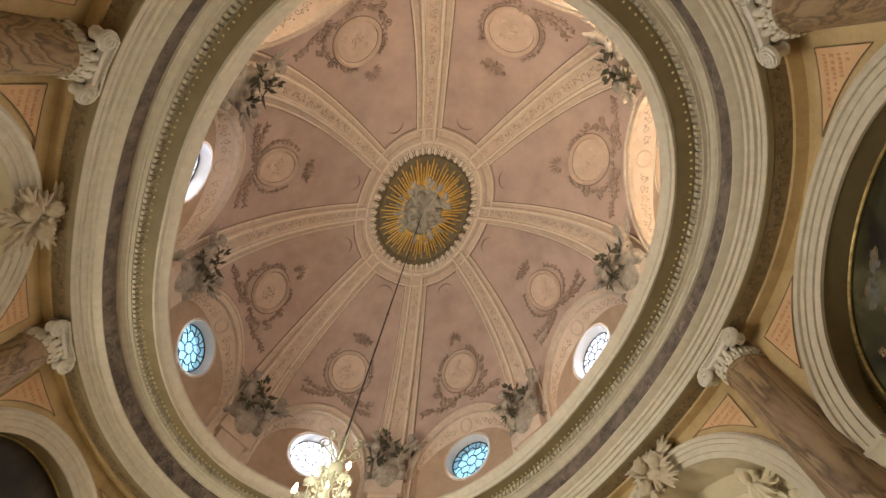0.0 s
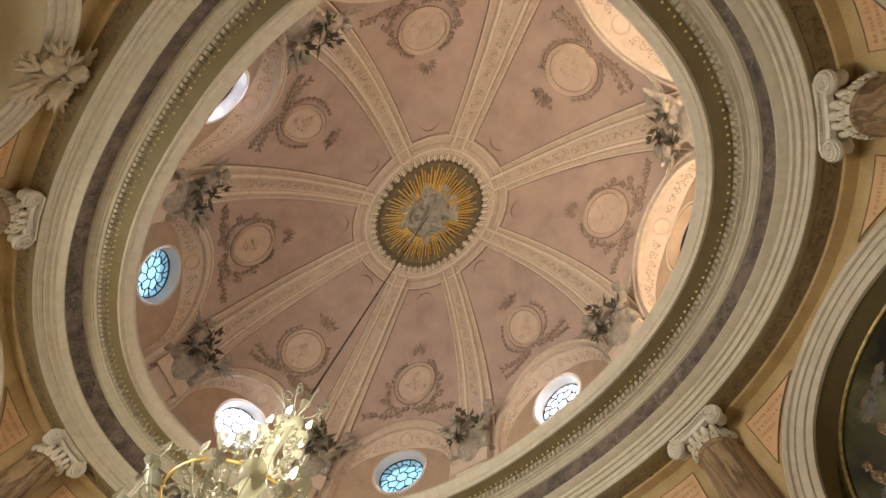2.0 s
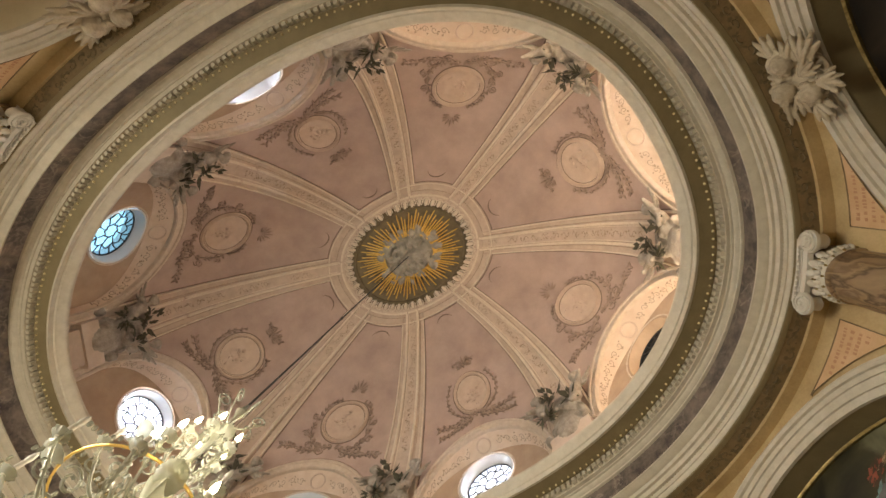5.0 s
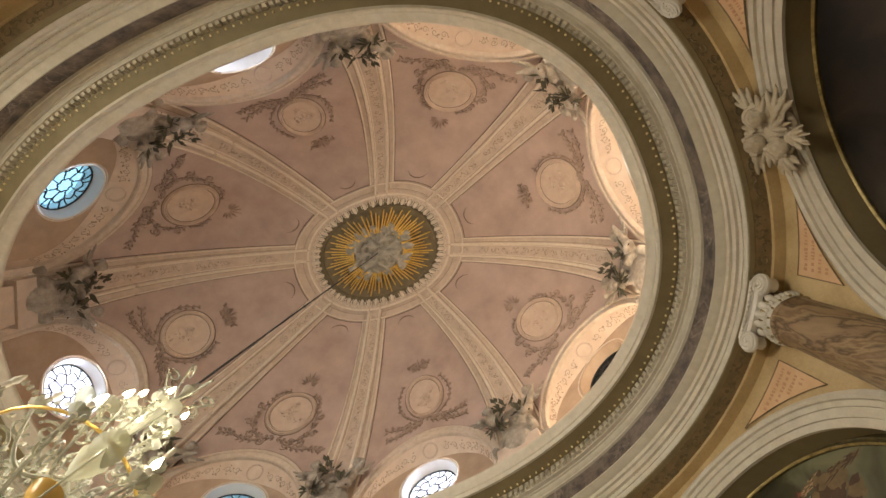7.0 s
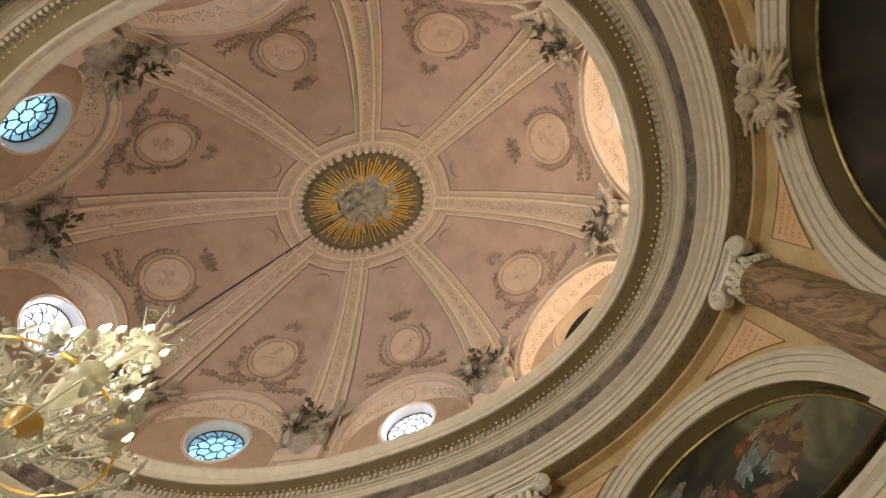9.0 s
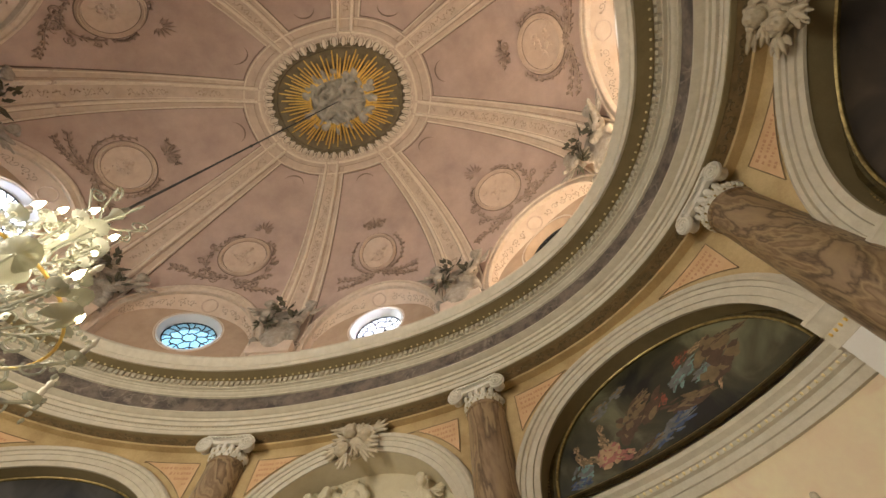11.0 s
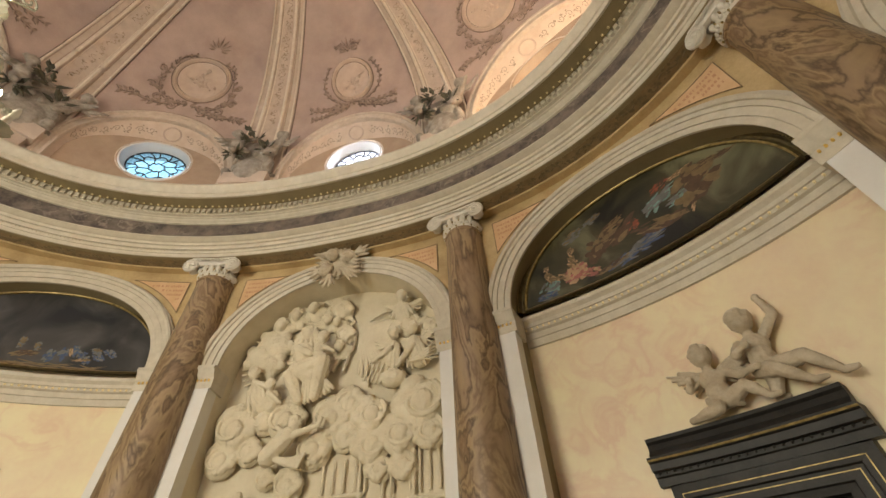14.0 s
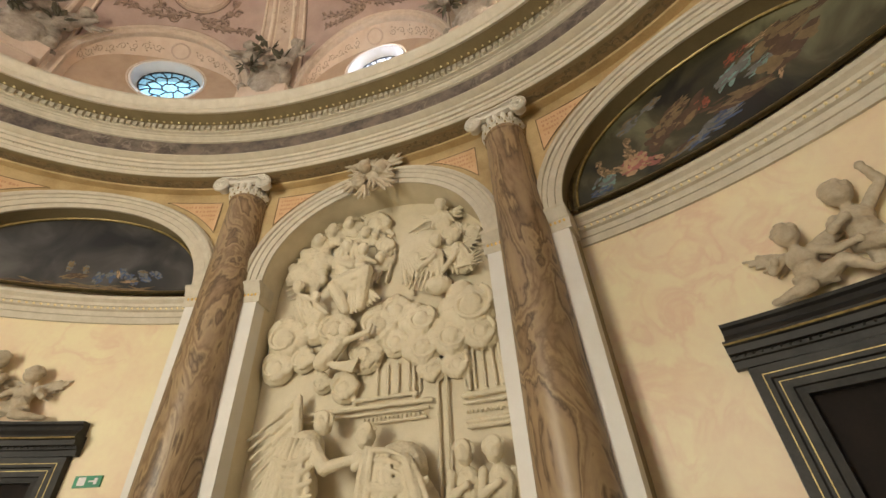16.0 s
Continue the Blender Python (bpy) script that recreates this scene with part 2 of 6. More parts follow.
def canvas_material(name, base, mid, light, seed):
    """A dark old oil painting: sky, smoky foliage and ground, told by the canvas's own height."""
    m = material(name, mid, 0.42, 0, base, 2.2, 30, 0.1, 0.5)
    n, l = m.node_tree.nodes, m.node_tree.links
    tc = n["Texture Coordinate"]
    mp = n.new("ShaderNodeMapping")
    mp.inputs["Location"].default_value = (seed, seed * 1.7, seed * 0.3)
    l.new(tc.outputs["Object"], mp.inputs["Vector"])
    a = n.new("ShaderNodeTexNoise")
    a.inputs["Scale"].default_value, a.inputs["Detail"].default_value, a.inputs["Distortion"].default_value = 1.5, 5.0, 0.7
    l.new(mp.outputs["Vector"], a.inputs["Vector"])
    r = n.new("ShaderNodeValToRGB")
    e = r.color_ramp.elements
    e[0].position, e[0].color = 0.36, (*base, 1)
    e[1].position, e[1].color = 0.72, (*light, 1)
    x = e.new(0.54)
    x.color = (*mid, 1)
    l.new(a.outputs["Fac"], r.inputs["Fac"])
    l.new(r.outputs["Color"], n["Principled BSDF"].inputs["Base Color"])
    return m


OIL = [canvas_material("oil_painting_green", (0.012, 0.010, 0.006), (0.060, 0.054, 0.026), (0.21, 0.20, 0.115), 1.0),
       canvas_material("oil_painting_dark", (0.016, 0.013, 0.012), (0.040, 0.030, 0.022), (0.10, 0.075, 0.05), 4.0),
       canvas_material("oil_painting_blue", (0.018, 0.018, 0.020), (0.050, 0.047, 0.044), (0.105, 0.10, 0.095), 7.0)]
PAINT = {k: material("oil_paint_" + k, c, 0.45, 0, tuple(v * 0.45 for v in c), 9, 40, 0.1, 0.5) for k, c in dict(
    flesh=(0.56, 0.36, 0.20), rose=(0.46, 0.17, 0.14), teal=(0.22, 0.36, 0.32), blue=(0.08, 0.12, 0.22), red=(0.36, 0.10, 0.05), brown=(0.12, 0.07, 0.04), ochre=(0.25, 0.17, 0.08), grey=(0.2, 0.2, 0.19)).items()}


# ---- mesh helpers ----
class Mesh:
    """Vertices and faces gathered for one mesh."""

    def __init__(self):
        self.v, self.f = [], []

    def grid(self, rows, closed=False):
        k = len(self.v)
        w = len(rows[0])
        for r in rows:
            self.v.extend(tuple(p) for p in r)
        for i in range(len(rows) - 1 + (1 if closed else 0)):
            a, b = k + i * w, k + ((i + 1) % len(rows)) * w
            for j in range(w - 1):
                self.f.append((a + j, a + j + 1, b + j + 1, b + j))
        return self

    def add(self, verts, faces):
        k = len(self.v)
        self.v.extend(tuple(p) for p in verts)
        self.f.extend(tuple(k + i for i in q) for q in faces)
        return self

    def tube(self, pts, r, sides=6, taper=None):
        pts = [Vector(p) for p in pts]
        rows = []
        for i, p in enumerate(pts):
            t = (pts[min(i + 1, len(pts) - 1)] - pts[max(i - 1, 0)])
            t = t.normalized() if t.length > 1e-9 else Vector((0, 0, 1))
            ref = Vector((0, 0, 1)) if abs(t.z) < 0.9 else Vector((1, 0, 0))
            a = t.cross(ref).normalized()
            b = t.cross(a)
            q = r * (taper(i / max(len(pts) - 1, 1)) if taper else 1.0)
            rows.append([p + q * (math.cos(w) * a + math.sin(w) * b) for w in [2 * math.pi * j / sides for j in range(sides + 1)]])
        self.grid(rows)
        for row, flip in ((rows[0], False), (rows[-1], True)):
            k = len(self.v)
            self.v.extend(tuple(p) for p in row[:-1])
            self.f.append(tuple(range(k, k + sides)))
        return self

    def ball(self, centre, radii, rot=None, rings=8, sides=12):
        c = Vector(centre)
        rot = rot or Matrix.Identity(3)
        rows = []
        for i in range(rings + 1):
            a = math.pi * i / rings
            rows.append([c + rot @ Vector((radii[0] * math.sin(a) * math.cos(b), radii[1] * math.sin(a) * math.sin(b), radii[2] * math.cos(a)))
                         for b in [2 * math.pi * j / sides for j in range(sides + 1)]])
        return self.grid(rows)

    def limb(self, a, b, r0, r1, sides=9):
        """A rounded limb from a to b."""
        a, b = Vector(a), Vector(b)
        self.tube([a + (b - a) * k / 4 for k in range(5)], 1.0, sides, lambda u: r0 + (r1 - r0) * u)
        self.ball(a, (r0, r0, r0), None, 6, 8)
        return self.ball(b, (r1, r1, r1), None, 6, 8)

    def lathe(self, profile, sides=32, centre=(0, 0)):
        return self.grid([[(centre[0] + r * math.cos(w), centre[1] + r * math.sin(w), z) for w in [2 * math.pi * j / sides for j in range(sides + 1)]] for r, z in profile])


def part(name, mesh, mat, parent=None, label="", smooth=True, m=None):
    data = bpy.data.meshes.new(name)
    data.from_pydata(mesh.v, [], mesh.f)
    data.validate()
    bm = bmesh.new()
    bm.from_mesh(data)
    bmesh.ops.remove_doubles(bm, verts=bm.verts, dist=1e-5)
    bmesh.ops.recalc_face_normals(bm, faces=bm.faces)
    for f in bm.faces:
        f.smooth = smooth
    if smooth:
        for e in bm.edges:
            if len(e.link_faces) == 2 and e.calc_face_angle(0) > radians(38):
                e.smooth = False
    bm.to_mesh(data)
    bm.free()
    data.materials.append(mat)
    ob = new(name, data)
    if parent:
        ob.parent = parent
    if m is not None:
        ob.matrix_basis = m
    if label:
        ob["label"] = label
    return ob


def empty(name, m=None):
    ob = new(name)
    if m is not None:
        ob.matrix_basis = m
    return ob


CHISEL = bpy.data.textures.new("chisel", "CLOUDS")
CHISEL.noise_scale, CHISEL.noise_depth = 0.06, 3
CHISEL_FINE = bpy.data.textures.new("chisel_fine", "CLOUDS")
CHISEL_FINE.noise_scale, CHISEL_FINE.noise_depth = 0.025, 1


def fused(ob, voxel, smooth=4):
    """Melts the overlapping forms of a sculpture into one skin."""
    r = ob.modifiers.new("skin", "REMESH")
    r.mode, r.voxel_size, r.use_smooth_shade = "VOXEL", voxel, True
    s = ob.modifiers.new("soften", "SMOOTH")
    s.factor, s.iterations = 0.5, smooth
    for tex, strength in ((CHISEL, voxel * 1.9), (CHISEL_FINE, voxel * 0.9)):
        d = ob.modifiers.new("chisel", "DISPLACE")
        d.texture, d.strength, d.mid_level, d.texture_coords = tex, strength, 0.5, "LOCAL"
    return ob


# ---- plan: an oval of eight bays ----
AX, BX, POW = 5.593, 4.175, 2.25
_w = np.linspace(0, 2 * np.pi, 8001)
_x = AX * np.sign(np.cos(_w)) * np.abs(np.cos(_w)) ** (2 / POW)
_y = BX * np.sign(np.sin(_w)) * np.abs(np.sin(_w)) ** (2 / POW)
_s = np.concatenate([[0], np.cumsum(np.hypot(np.diff(_x), np.diff(_y)))])
LEN = float(_s[-1])


def oval(s):
    """The point of the oval at the length s, from the end of the long axis."""
    s = s % LEN
    return float(np.interp(s, _s, _x)), float(np.interp(s, _s, _y))


def outward(s):
    x, y = oval(s)
    n = Vector((POW / AX * math.copysign(abs(x / AX) ** (POW - 1), x), POW / BX * math.copysign(abs(y / BX) ** (POW - 1), y), 0))
    return n.normalized()


def at(s, d, z):
    """A place by the length along the oval, the distance outside it and the height."""
    x, y = oval(s)
    n = outward(s)
    return (x + d * n.x, y + d * n.y, z)


def nearest_s(x, y):
    return float(_s[np.argmin((_x - x) ** 2 + (_y - y) ** 2)])


S1, S2 = nearest_s(5.175, 1.851), nearest_s(2.008, 3.984)
COLS = [S1, S2, LEN / 2 - S2, LEN / 2 - S1, LEN / 2 + S1, LEN / 2 + S2, LEN - S2, LEN - S1]
BAYS = [(COLS[i], COLS[i + 1]) for i in range(7)] + [(COLS[7], COLS[0] + LEN)]
# bays in turn: diagonal, short axis (relief), diagonal, long axis, diagonal, short axis, diagonal, long axis
Z_TOP = 6.36
D_WALL, D_BACK = 0.42, 0.88
HALF, Z_SPRING, RISE = 1.555, 4.52, 1.46


def bay_size(i):
    """Half width and rise of a bay's arch: the relief's is wider than the painted lunettes'."""
    return (HALF, RISE) if i % 4 == 1 else (1.50, 1.385)



def ring(name, profile, mat, parent=None, label="", segs=256):
    """A moulding run all round the oval."""
    rows = [[at(LEN * i / segs, d, z) for d, z in profile] for i in range(segs)]
    return part(name, Mesh().grid(rows, True), mat, parent, label)


def run(mesh, s0, s1, profile, segs=24, caps=True):
    """A moulding run along the oval from s0 to s1, with closed ends."""
    rows = [[at(s0 + (s1 - s0) * i / segs, d, z) for d, z in profile] for i in range(segs + 1)]
    mesh.grid(rows)
    if caps:
        for r in (rows[0], rows[-1]):
            mesh.add(r, [tuple(range(len(r)))])
    return mesh


def block(mesh, s0, s1, d0, d1, z0, z1, segs=4):
    return run(mesh, s0, s1, [(d0, z0), (d1, z0), (d1, z1), (d0, z1), (d0, z0)], segs)


def arch_line(sc, half, zs, rise, foot=None, steps=40):
    """The outline of a round-headed opening as (s, z, ns, nz) with its outward normal."""
    out = []
    if foot is not None:
        out.append((sc - half, foot, -1.0, 0.0))
    for i in range(steps + 1):
        a = math.pi * (1 - i / steps)
        n = Vector((math.cos(a) / half, math.sin(a) / rise)).normalized()
        out.append((sc + half * math.cos(a), zs + rise * math.sin(a), n.x, n.y))
    if foot is not None:
        out.append((sc + half, foot, 1.0, 0.0))
    return out


def archivolt(mesh, line, profile, d):
    """A moulding along an arch: profile of (distance outside the line, how far proud of d)."""
    return mesh.grid([[at(s + e * ns, d - p, z + e * nz) for e, p in profile] for s, z, ns, nz in line])

# ---- large structure ----
floor_mesh = Mesh()
floor_mesh.grid([[at(LEN * i / 96, 1.6, 0.0) for i in range(97)], [(0.02 * math.cos(2 * math.pi * i / 96), 0.02 * math.sin(2 * math.pi * i / 96), 0.0) for i in range(97)]])
tagged(part("floor", floor_mesh, FLOOR), "polished pale stone floor of the oval church", "floor", kind="structure")

# shell behind everything
shell = ring("wall_outer", [(1.6, 0.0), (1.6, 7.2), (1.35, 7.25), (1.35, 7.6)], OCHRE)
tagged(shell, "plain outer masonry wall of the oval church", "wall", kind="structure")


def front_wall(i, s0, s1):
    """One bay of the arcade wall, with its arched opening, reveal and mouldings."""
    sc = (s0 + s1) / 2
    half, rise = bay_size(i)
    wall = Mesh()
    for a, b in ((s0, sc - half), (sc + half, s1)):
        wall.grid([[at(a + (b - a) * k / 4, D_WALL, z) for z in (0.0, Z_SPRING, 5.2, Z_TOP + 0.02)] for k in range(5)])
    line = arch_line(sc, half, Z_SPRING, rise)
    wall.grid([[at(s, D_WALL, z + (Z_TOP + 0.02 - z) * k / 3) for k in range(4)] for s, z, _, _ in line])
    ob = part("wall_%d" % (i + 1), wall, OCHRE)
    tagged(ob, "ochre plastered arcade wall with a round-arched opening", "wall", kind="structure")
    deep = D_BACK + (0.06 if i % 4 == 1 else 0.0)
    full = arch_line(sc, half, Z_SPRING, rise, 0.0)
    part("reveal", Mesh().grid([[at(s, d, z) for d in (D_WALL, 0.5 * (D_WALL + deep), deep)] for s, z, _, _ in full]), SOFFIT if i % 4 != 1 else STONE, ob)
    m = archivolt(Mesh(), line, [(-0.012, 0.0), (-0.012, 0.035), (0.055, 0.037), (0.057, 0.032), (0.062, 0.032), (0.064, 0.055), (0.138, 0.057), (0.14, 0.051), (0.146, 0.051), (0.15, 0.07), (0.2, 0.07), (0.205, 0.1), (0.235, 0.115), (0.262, 0.1), (0.268, 0.06), (0.285, 0.055), (0.29, 0.0)], D_WALL)
    part("archivolt", m, CREAM, ob, "cream moulded arch surround")
    for side in (-1, 1):
        e = sc + side * half
        a, b = sorted((e - side * 0.004, e + side * 0.24))
        part("pilaster", block(Mesh(), a, b, D_WALL - 0.03, D_WALL + 0.2, 0.0, 4.26), WHITE, ob, "white painted pilaster strip")
        a, b = sorted((e - side * 0.035, e + side * 0.28))
        cap = run(Mesh(), a, b, [(D_WALL + 0.3, 4.24), (D_WALL - 0.035, 4.24), (D_WALL - 0.045, 4.30), (D_WALL - 0.04, 4.38), (D_WALL - 0.08, 4.42), (D_WALL - 0.09, 4.47), (D_WALL - 0.12, 4.50), (D_WALL - 0.12, 4.54), (D_WALL + 0.3, 4.54)], 4)
        part("impost", cap, CREAM, ob, "cream moulded impost block")
        g = Mesh()
        for k in range(5):
            p = Vector(at(e + side * (0.02 + 0.05 * k), D_WALL - 0.05, 4.345))
            g.ball(p, (0.014, 0.014, 0.02), None, 4, 6)
        part("gilt_drop", g, GOLD, ob)
        # inscription panel in the spandrel, with its thin border
        m, border = Mesh(), []
        cs = (s0 if side < 0 else s1) - side * 0.44
        top = 6.14
        rows = []
        for k in range(17):
            s = cs - side * k / 16 * 0.80
            u = (s - sc) / (half + 0.36)
            low = Z_SPRING + 0.02 + (rise + 0.36) * math.sqrt(max(0.0, 1 - u * u))
            low = max(low, 5.35 - 0.0 * k)
            if low > top - 0.015:
                low = top - 0.015
            rows.append([at(s, D_WALL - 0.012, low), at(s, D_WALL - 0.012, top)])
            border.append((s, low))
        m.grid(rows)
        panel = part("spandrel_panel", m, SPANDREL, ob, "orange painted spandrel panel", False)
        edge = Mesh()
        loop = [at(s, D_WALL - 0.016, z) for s, z in border] + [at(s, D_WALL - 0.016, top) for s, z in reversed(border)]
        loop.append(loop[0])
        edge.tube(loop, 0.006, 5)
        part("panel_border", edge, BROWN, panel)
        bars = Mesh()
        rnd = random.Random(i * 2 + side)
        for k in range(4):
            z = top - 0.11 - 0.085 * k
            s = cs - side * 0.06
            while abs(s - cs) < 0.50 - 0.13 * k:
                w = rnd.uniform(0.012, 0.03)
                a, b = sorted((s, s - side * w))
                block(bars, a, b, D_WALL - 0.0155, D_WALL - 0.013, z + 0.006 * rnd.random(), z + rnd.uniform(0.030, 0.044), 1)
                s -= side * (w + rnd.choice((0.012, 0.014, 0.03)))
        part("lettering", bars, LETTER, panel, "rows of faded red lettering", False)
    return ob, sc


def back_wall(i, sc, deep):
    m = Mesh()
    if i % 2 == 0:
        for a, b in ((-1.75, -0.36), (0.36, 1.75)):
            m.grid([[at(sc + a + (b - a) * k / 10, deep, z) for z in (0.0, 1.2, 2.24)] for k in range(11)])
        m.grid([[at(sc - 1.75 + 3.5 * k / 24, deep, z) for z in (2.24, 3.0, 4.5, 6.25)] for k in range(25)])
    else:
        m.grid([[at(sc - 1.75 + 3.5 * k / 24, deep, z) for z in (0.0, 1.5, 3.0, 4.5, 6.25)] for k in range(25)])
    return m


bay_centres = []
for i, (s0, s1) in enumerate(BAYS):
    ob, sc = front_wall(i, s0, s1)
    bay_centres.append(sc)
    relief_bay = i % 4 == 1
    back = part("bay_back", back_wall(i, sc, D_BACK + (0.06 if relief_bay else 0.0)), STONE if relief_bay else WALL, ob,
                "carved stone ground" if relief_bay else "rose and yellow marbled plaster")

# entablature and cornice
ent = ring("entablature", [(0.24, Z_TOP), (0.02, Z_TOP), (0.012, 6.375), (0.008, 6.412), (0.012, 6.414), (0.012, 6.419), (-0.002, 6.421), (-0.006, 6.47), (0.002, 6.472), (0.002, 6.482), (-0.034, 6.484), (-0.040, 6.542), (-0.036, 6.544), (-0.036, 6.549), (-0.068, 6.552), (-0.078, 6.588), (-0.074, 6.59), (-0.074, 6.595), (-0.12, 6.602), (-0.15, 6.63), (-0.17, 6.635), (-0.17, 6.655), (-0.11, 6.66)], CREAM)
tagged(ent, "oval entablature with cream architrave, dark marble frieze and dentilled cornice", "cornice", kind="structure")
ring("soffit_lip", [(0.095, Z_TOP - 0.006), (0.088, Z_TOP - 0.012), (0.03, Z_TOP - 0.012), (0.024, Z_TOP - 0.004)], SOFFIT, ent, "olive fillet along the architrave")
ring("soffit_band", [(0.285, Z_TOP - 0.004), (0.09, Z_TOP - 0.004)], BROWN, ent, "brown band with painted scrolls")
ring("soffit_fillet", [(D_WALL + 0.02, Z_TOP - 0.03), (0.29, Z_TOP - 0.03), (0.28, Z_TOP - 0.015), (0.28, Z_TOP + 0.0)], OCHRE, ent)
ring("frieze", [(-0.112, 6.655), (-0.115, 6.985)], FRIEZE, ent, "dark veined marble frieze")
ring("bed_moulding", [(-0.11, 6.98), (-0.15, 6.985), (-0.155, 7.0), (-0.19, 7.015), (-0.205, 7.04), (-0.23, 7.045), (-0.235, 7.06), (-0.285, 7.062), (-0.287, 7.178), (-0.338, 7.180)], CREAM, ent)
ring("cornice_soffit", [(-0.338, 7.18), (-0.342, 7.162), (-0.56, 7.155)], SOFFIT, ent, "olive painted cornice soffit")
ring("corona", [(-0.558, 7.157), (-0.575, 7.145), (-0.60, 7.145), (-0.605, 7.22), (-0.625, 7.23), (-0.64, 7.27), (-0.675, 7.32), (-0.69, 7.34), (-0.69, 7.375), (-0.66, 7.42), (1.34, 7.42)], CREAM, ent, "cream corona with an upper gutter moulding")
# gilt beads under the soffit
NB = 270
for k in range(NB):
    part("gilt_bead", Mesh().ball(at(LEN * k / NB, -0.392, 7.150), (0.018, 0.018, 0.018), None, 4, 6), BEAD, ent)
# dentils: most as single pieces, the stretch on the -y side joined
ND = 324
CUBE = [(0, 1, 2, 3), (4, 5, 6, 7), (0, 1, 5, 4), (1, 2, 6, 5), (2, 3, 7, 6), (3, 0, 4, 7)]
rest = Mesh()
for k in range(ND):
    s = LEN * k / ND
    tooth = [at(s + a, d, z) for z in (7.088, 7.18) for a, d in ((-0.029, -0.275), (0.029, -0.275), (0.029, -0.332), (-0.029, -0.332))]
    if 225 <= k < 255:
        rest.add(tooth, CUBE)
    else:
        part("dentil", Mesh().add(tooth, CUBE), CREAM, ent, "", False)
part("dentil_course", rest, CREAM, ent, "", False)["kind"] = "stuff"
# a thin gilt rope in the architrave
rope = Mesh()
for k in range(620):
    rope.ball(at(LEN * k / 620, 0.004, 6.476), (0.011, 0.011, 0.009), None, 3, 5)
part("gilt_rope", rope, DULL_GOLD, ent, "thin gilt rope moulding")["kind"] = "stuff"
# faded painted leaves and scrolls on the brown band
scrolls = Mesh()
rnd = random.Random(8)
for k in range(210):
    s = LEN * k / 210
    c, hand = 0.185 + 0.03 * math.sin(k * 1.7), 1 if k % 2 else -1
    pts = []
    for j in range(11):
        a = j / 10 * 1.7 * math.pi + rnd.uniform(-0.1, 0.1)
        q = 0.055 * (1 - j / 14)
        pts.append(at(s + q * math.cos(a), c + q * 0.8 * math.sin(a) * hand, Z_TOP - 0.007))
    scrolls.tube(pts, 0.008, 4, lambda u: 1.2 - 0.8 * u)
    for j in range(4):
        a = rnd.uniform(0, 6.28)
        scrolls.ball(at(s + 0.06 * math.cos(a), c + 0.06 * math.sin(a), Z_TOP - 0.005), (rnd.uniform(0.012, 0.035), rnd.uniform(0.012, 0.03), 0.004), Matrix.Rotation(a, 3, "Z"), 3, 6)
part("painted_scroll", scrolls, material("scroll_paint", (0.20, 0.15, 0.08), 0.7, 0, (0.12, 0.09, 0.045), 9, 50, 0.1, 0.5), ent)["kind"] = "stuff"

# ---- dome ----
Z0, HIGH, PD = 8.6, 4.3, 2.3
GROW = 0.05
RHO_TOP = 0.345
TAU_TOP = math.acos(RHO_TOP ** (PD / 2))


def dome_at(s, tau, out=0.0):
    """A place on the dome: the length along its foot, the rise angle (below 0: metres down the drum), and metres inward."""
    x, y = oval(s)
    n = outward(s)
    x, y = x + GROW * n.x, y + GROW * n.y
    if tau < 0:
        return (x - out * n.x, y - out * n.y, Z0 + tau)
    c, w = max(math.cos(tau), 1e-4), max(math.sin(tau), 0.0)
    rho, z = c ** (2 / PD), Z0 + HIGH * w ** (2 / PD)
    # inward normal, from the slope of the profile
    g = Vector((n.x * rho ** (PD - 1) / BX, n.y * rho ** (PD - 1) / BX, (max(z - Z0, 0) / HIGH) ** (PD - 1) / HIGH))
    g = g.normalized() if g.length > 0 else n
    return (x * rho - out * g.x, y * rho - out * g.y, z - out * g.z)


def tau_of(z):
    return z - Z0 if z < Z0 else math.asin(min(1.0, ((z - Z0) / HIGH) ** (PD / 2)))


def rho_of(tau):
    return 1.0 if tau < 0 else math.cos(tau) ** (2 / PD)


# table of the meridian's length, to lay ornament out in metres
_tt = np.linspace(0.0, TAU_TOP, 600)
_mp = np.array([(rho_of(t) * 4.8, Z0 + HIGH * math.sin(t) ** (2 / PD)) for t in _tt])
_ml = np.concatenate([[0], np.cumsum(np.hypot(np.diff(_mp[:, 0]), np.diff(_mp[:, 1])))])


def on_dome(sc, tc, x, y, h):
    """Metres x along and y up from a centre on the dome, h proud."""
    base = float(np.interp(tc, _tt, _ml))
    tau = float(np.interp(base + y, _ml, _tt)) if base + y > 0 else (base + y)
    return dome_at(sc + x / max(rho_of(tau), 0.2), tau, h)


LUN_Z, LUN_RISE = 8.50, 1.70
LUN_BACK_D = 0.16
BACK_RISE = 1.12


def lunette_line(sc, half, zs, rise, steps=44):
    pts = [(sc - half, 7.4)] + [(sc + half * math.cos(math.pi * (1 - k / steps)), zs + rise * math.sin(math.pi * (1 - k / steps))) for k in range(steps + 1)] + [(sc + half, 7.4)]
    return pts


dome = empty("dome")
tagged(dome, "oval ribbed dome of pink and cream plaster with relief medallions", "dome", kind="structure")
dome_outer = Mesh().grid([[(lambda p: (p[0] * 1.06 + 0, p[1] * 1.06, p[2] + 0.35))(dome_at(LEN * i / 64, t)) for t in [0.35 + (1.5 - 0.35) * k / 14 for k in range(15)]] for i in range(64)], True)
part("outer_shell", dome_outer, OCHRE, dome)

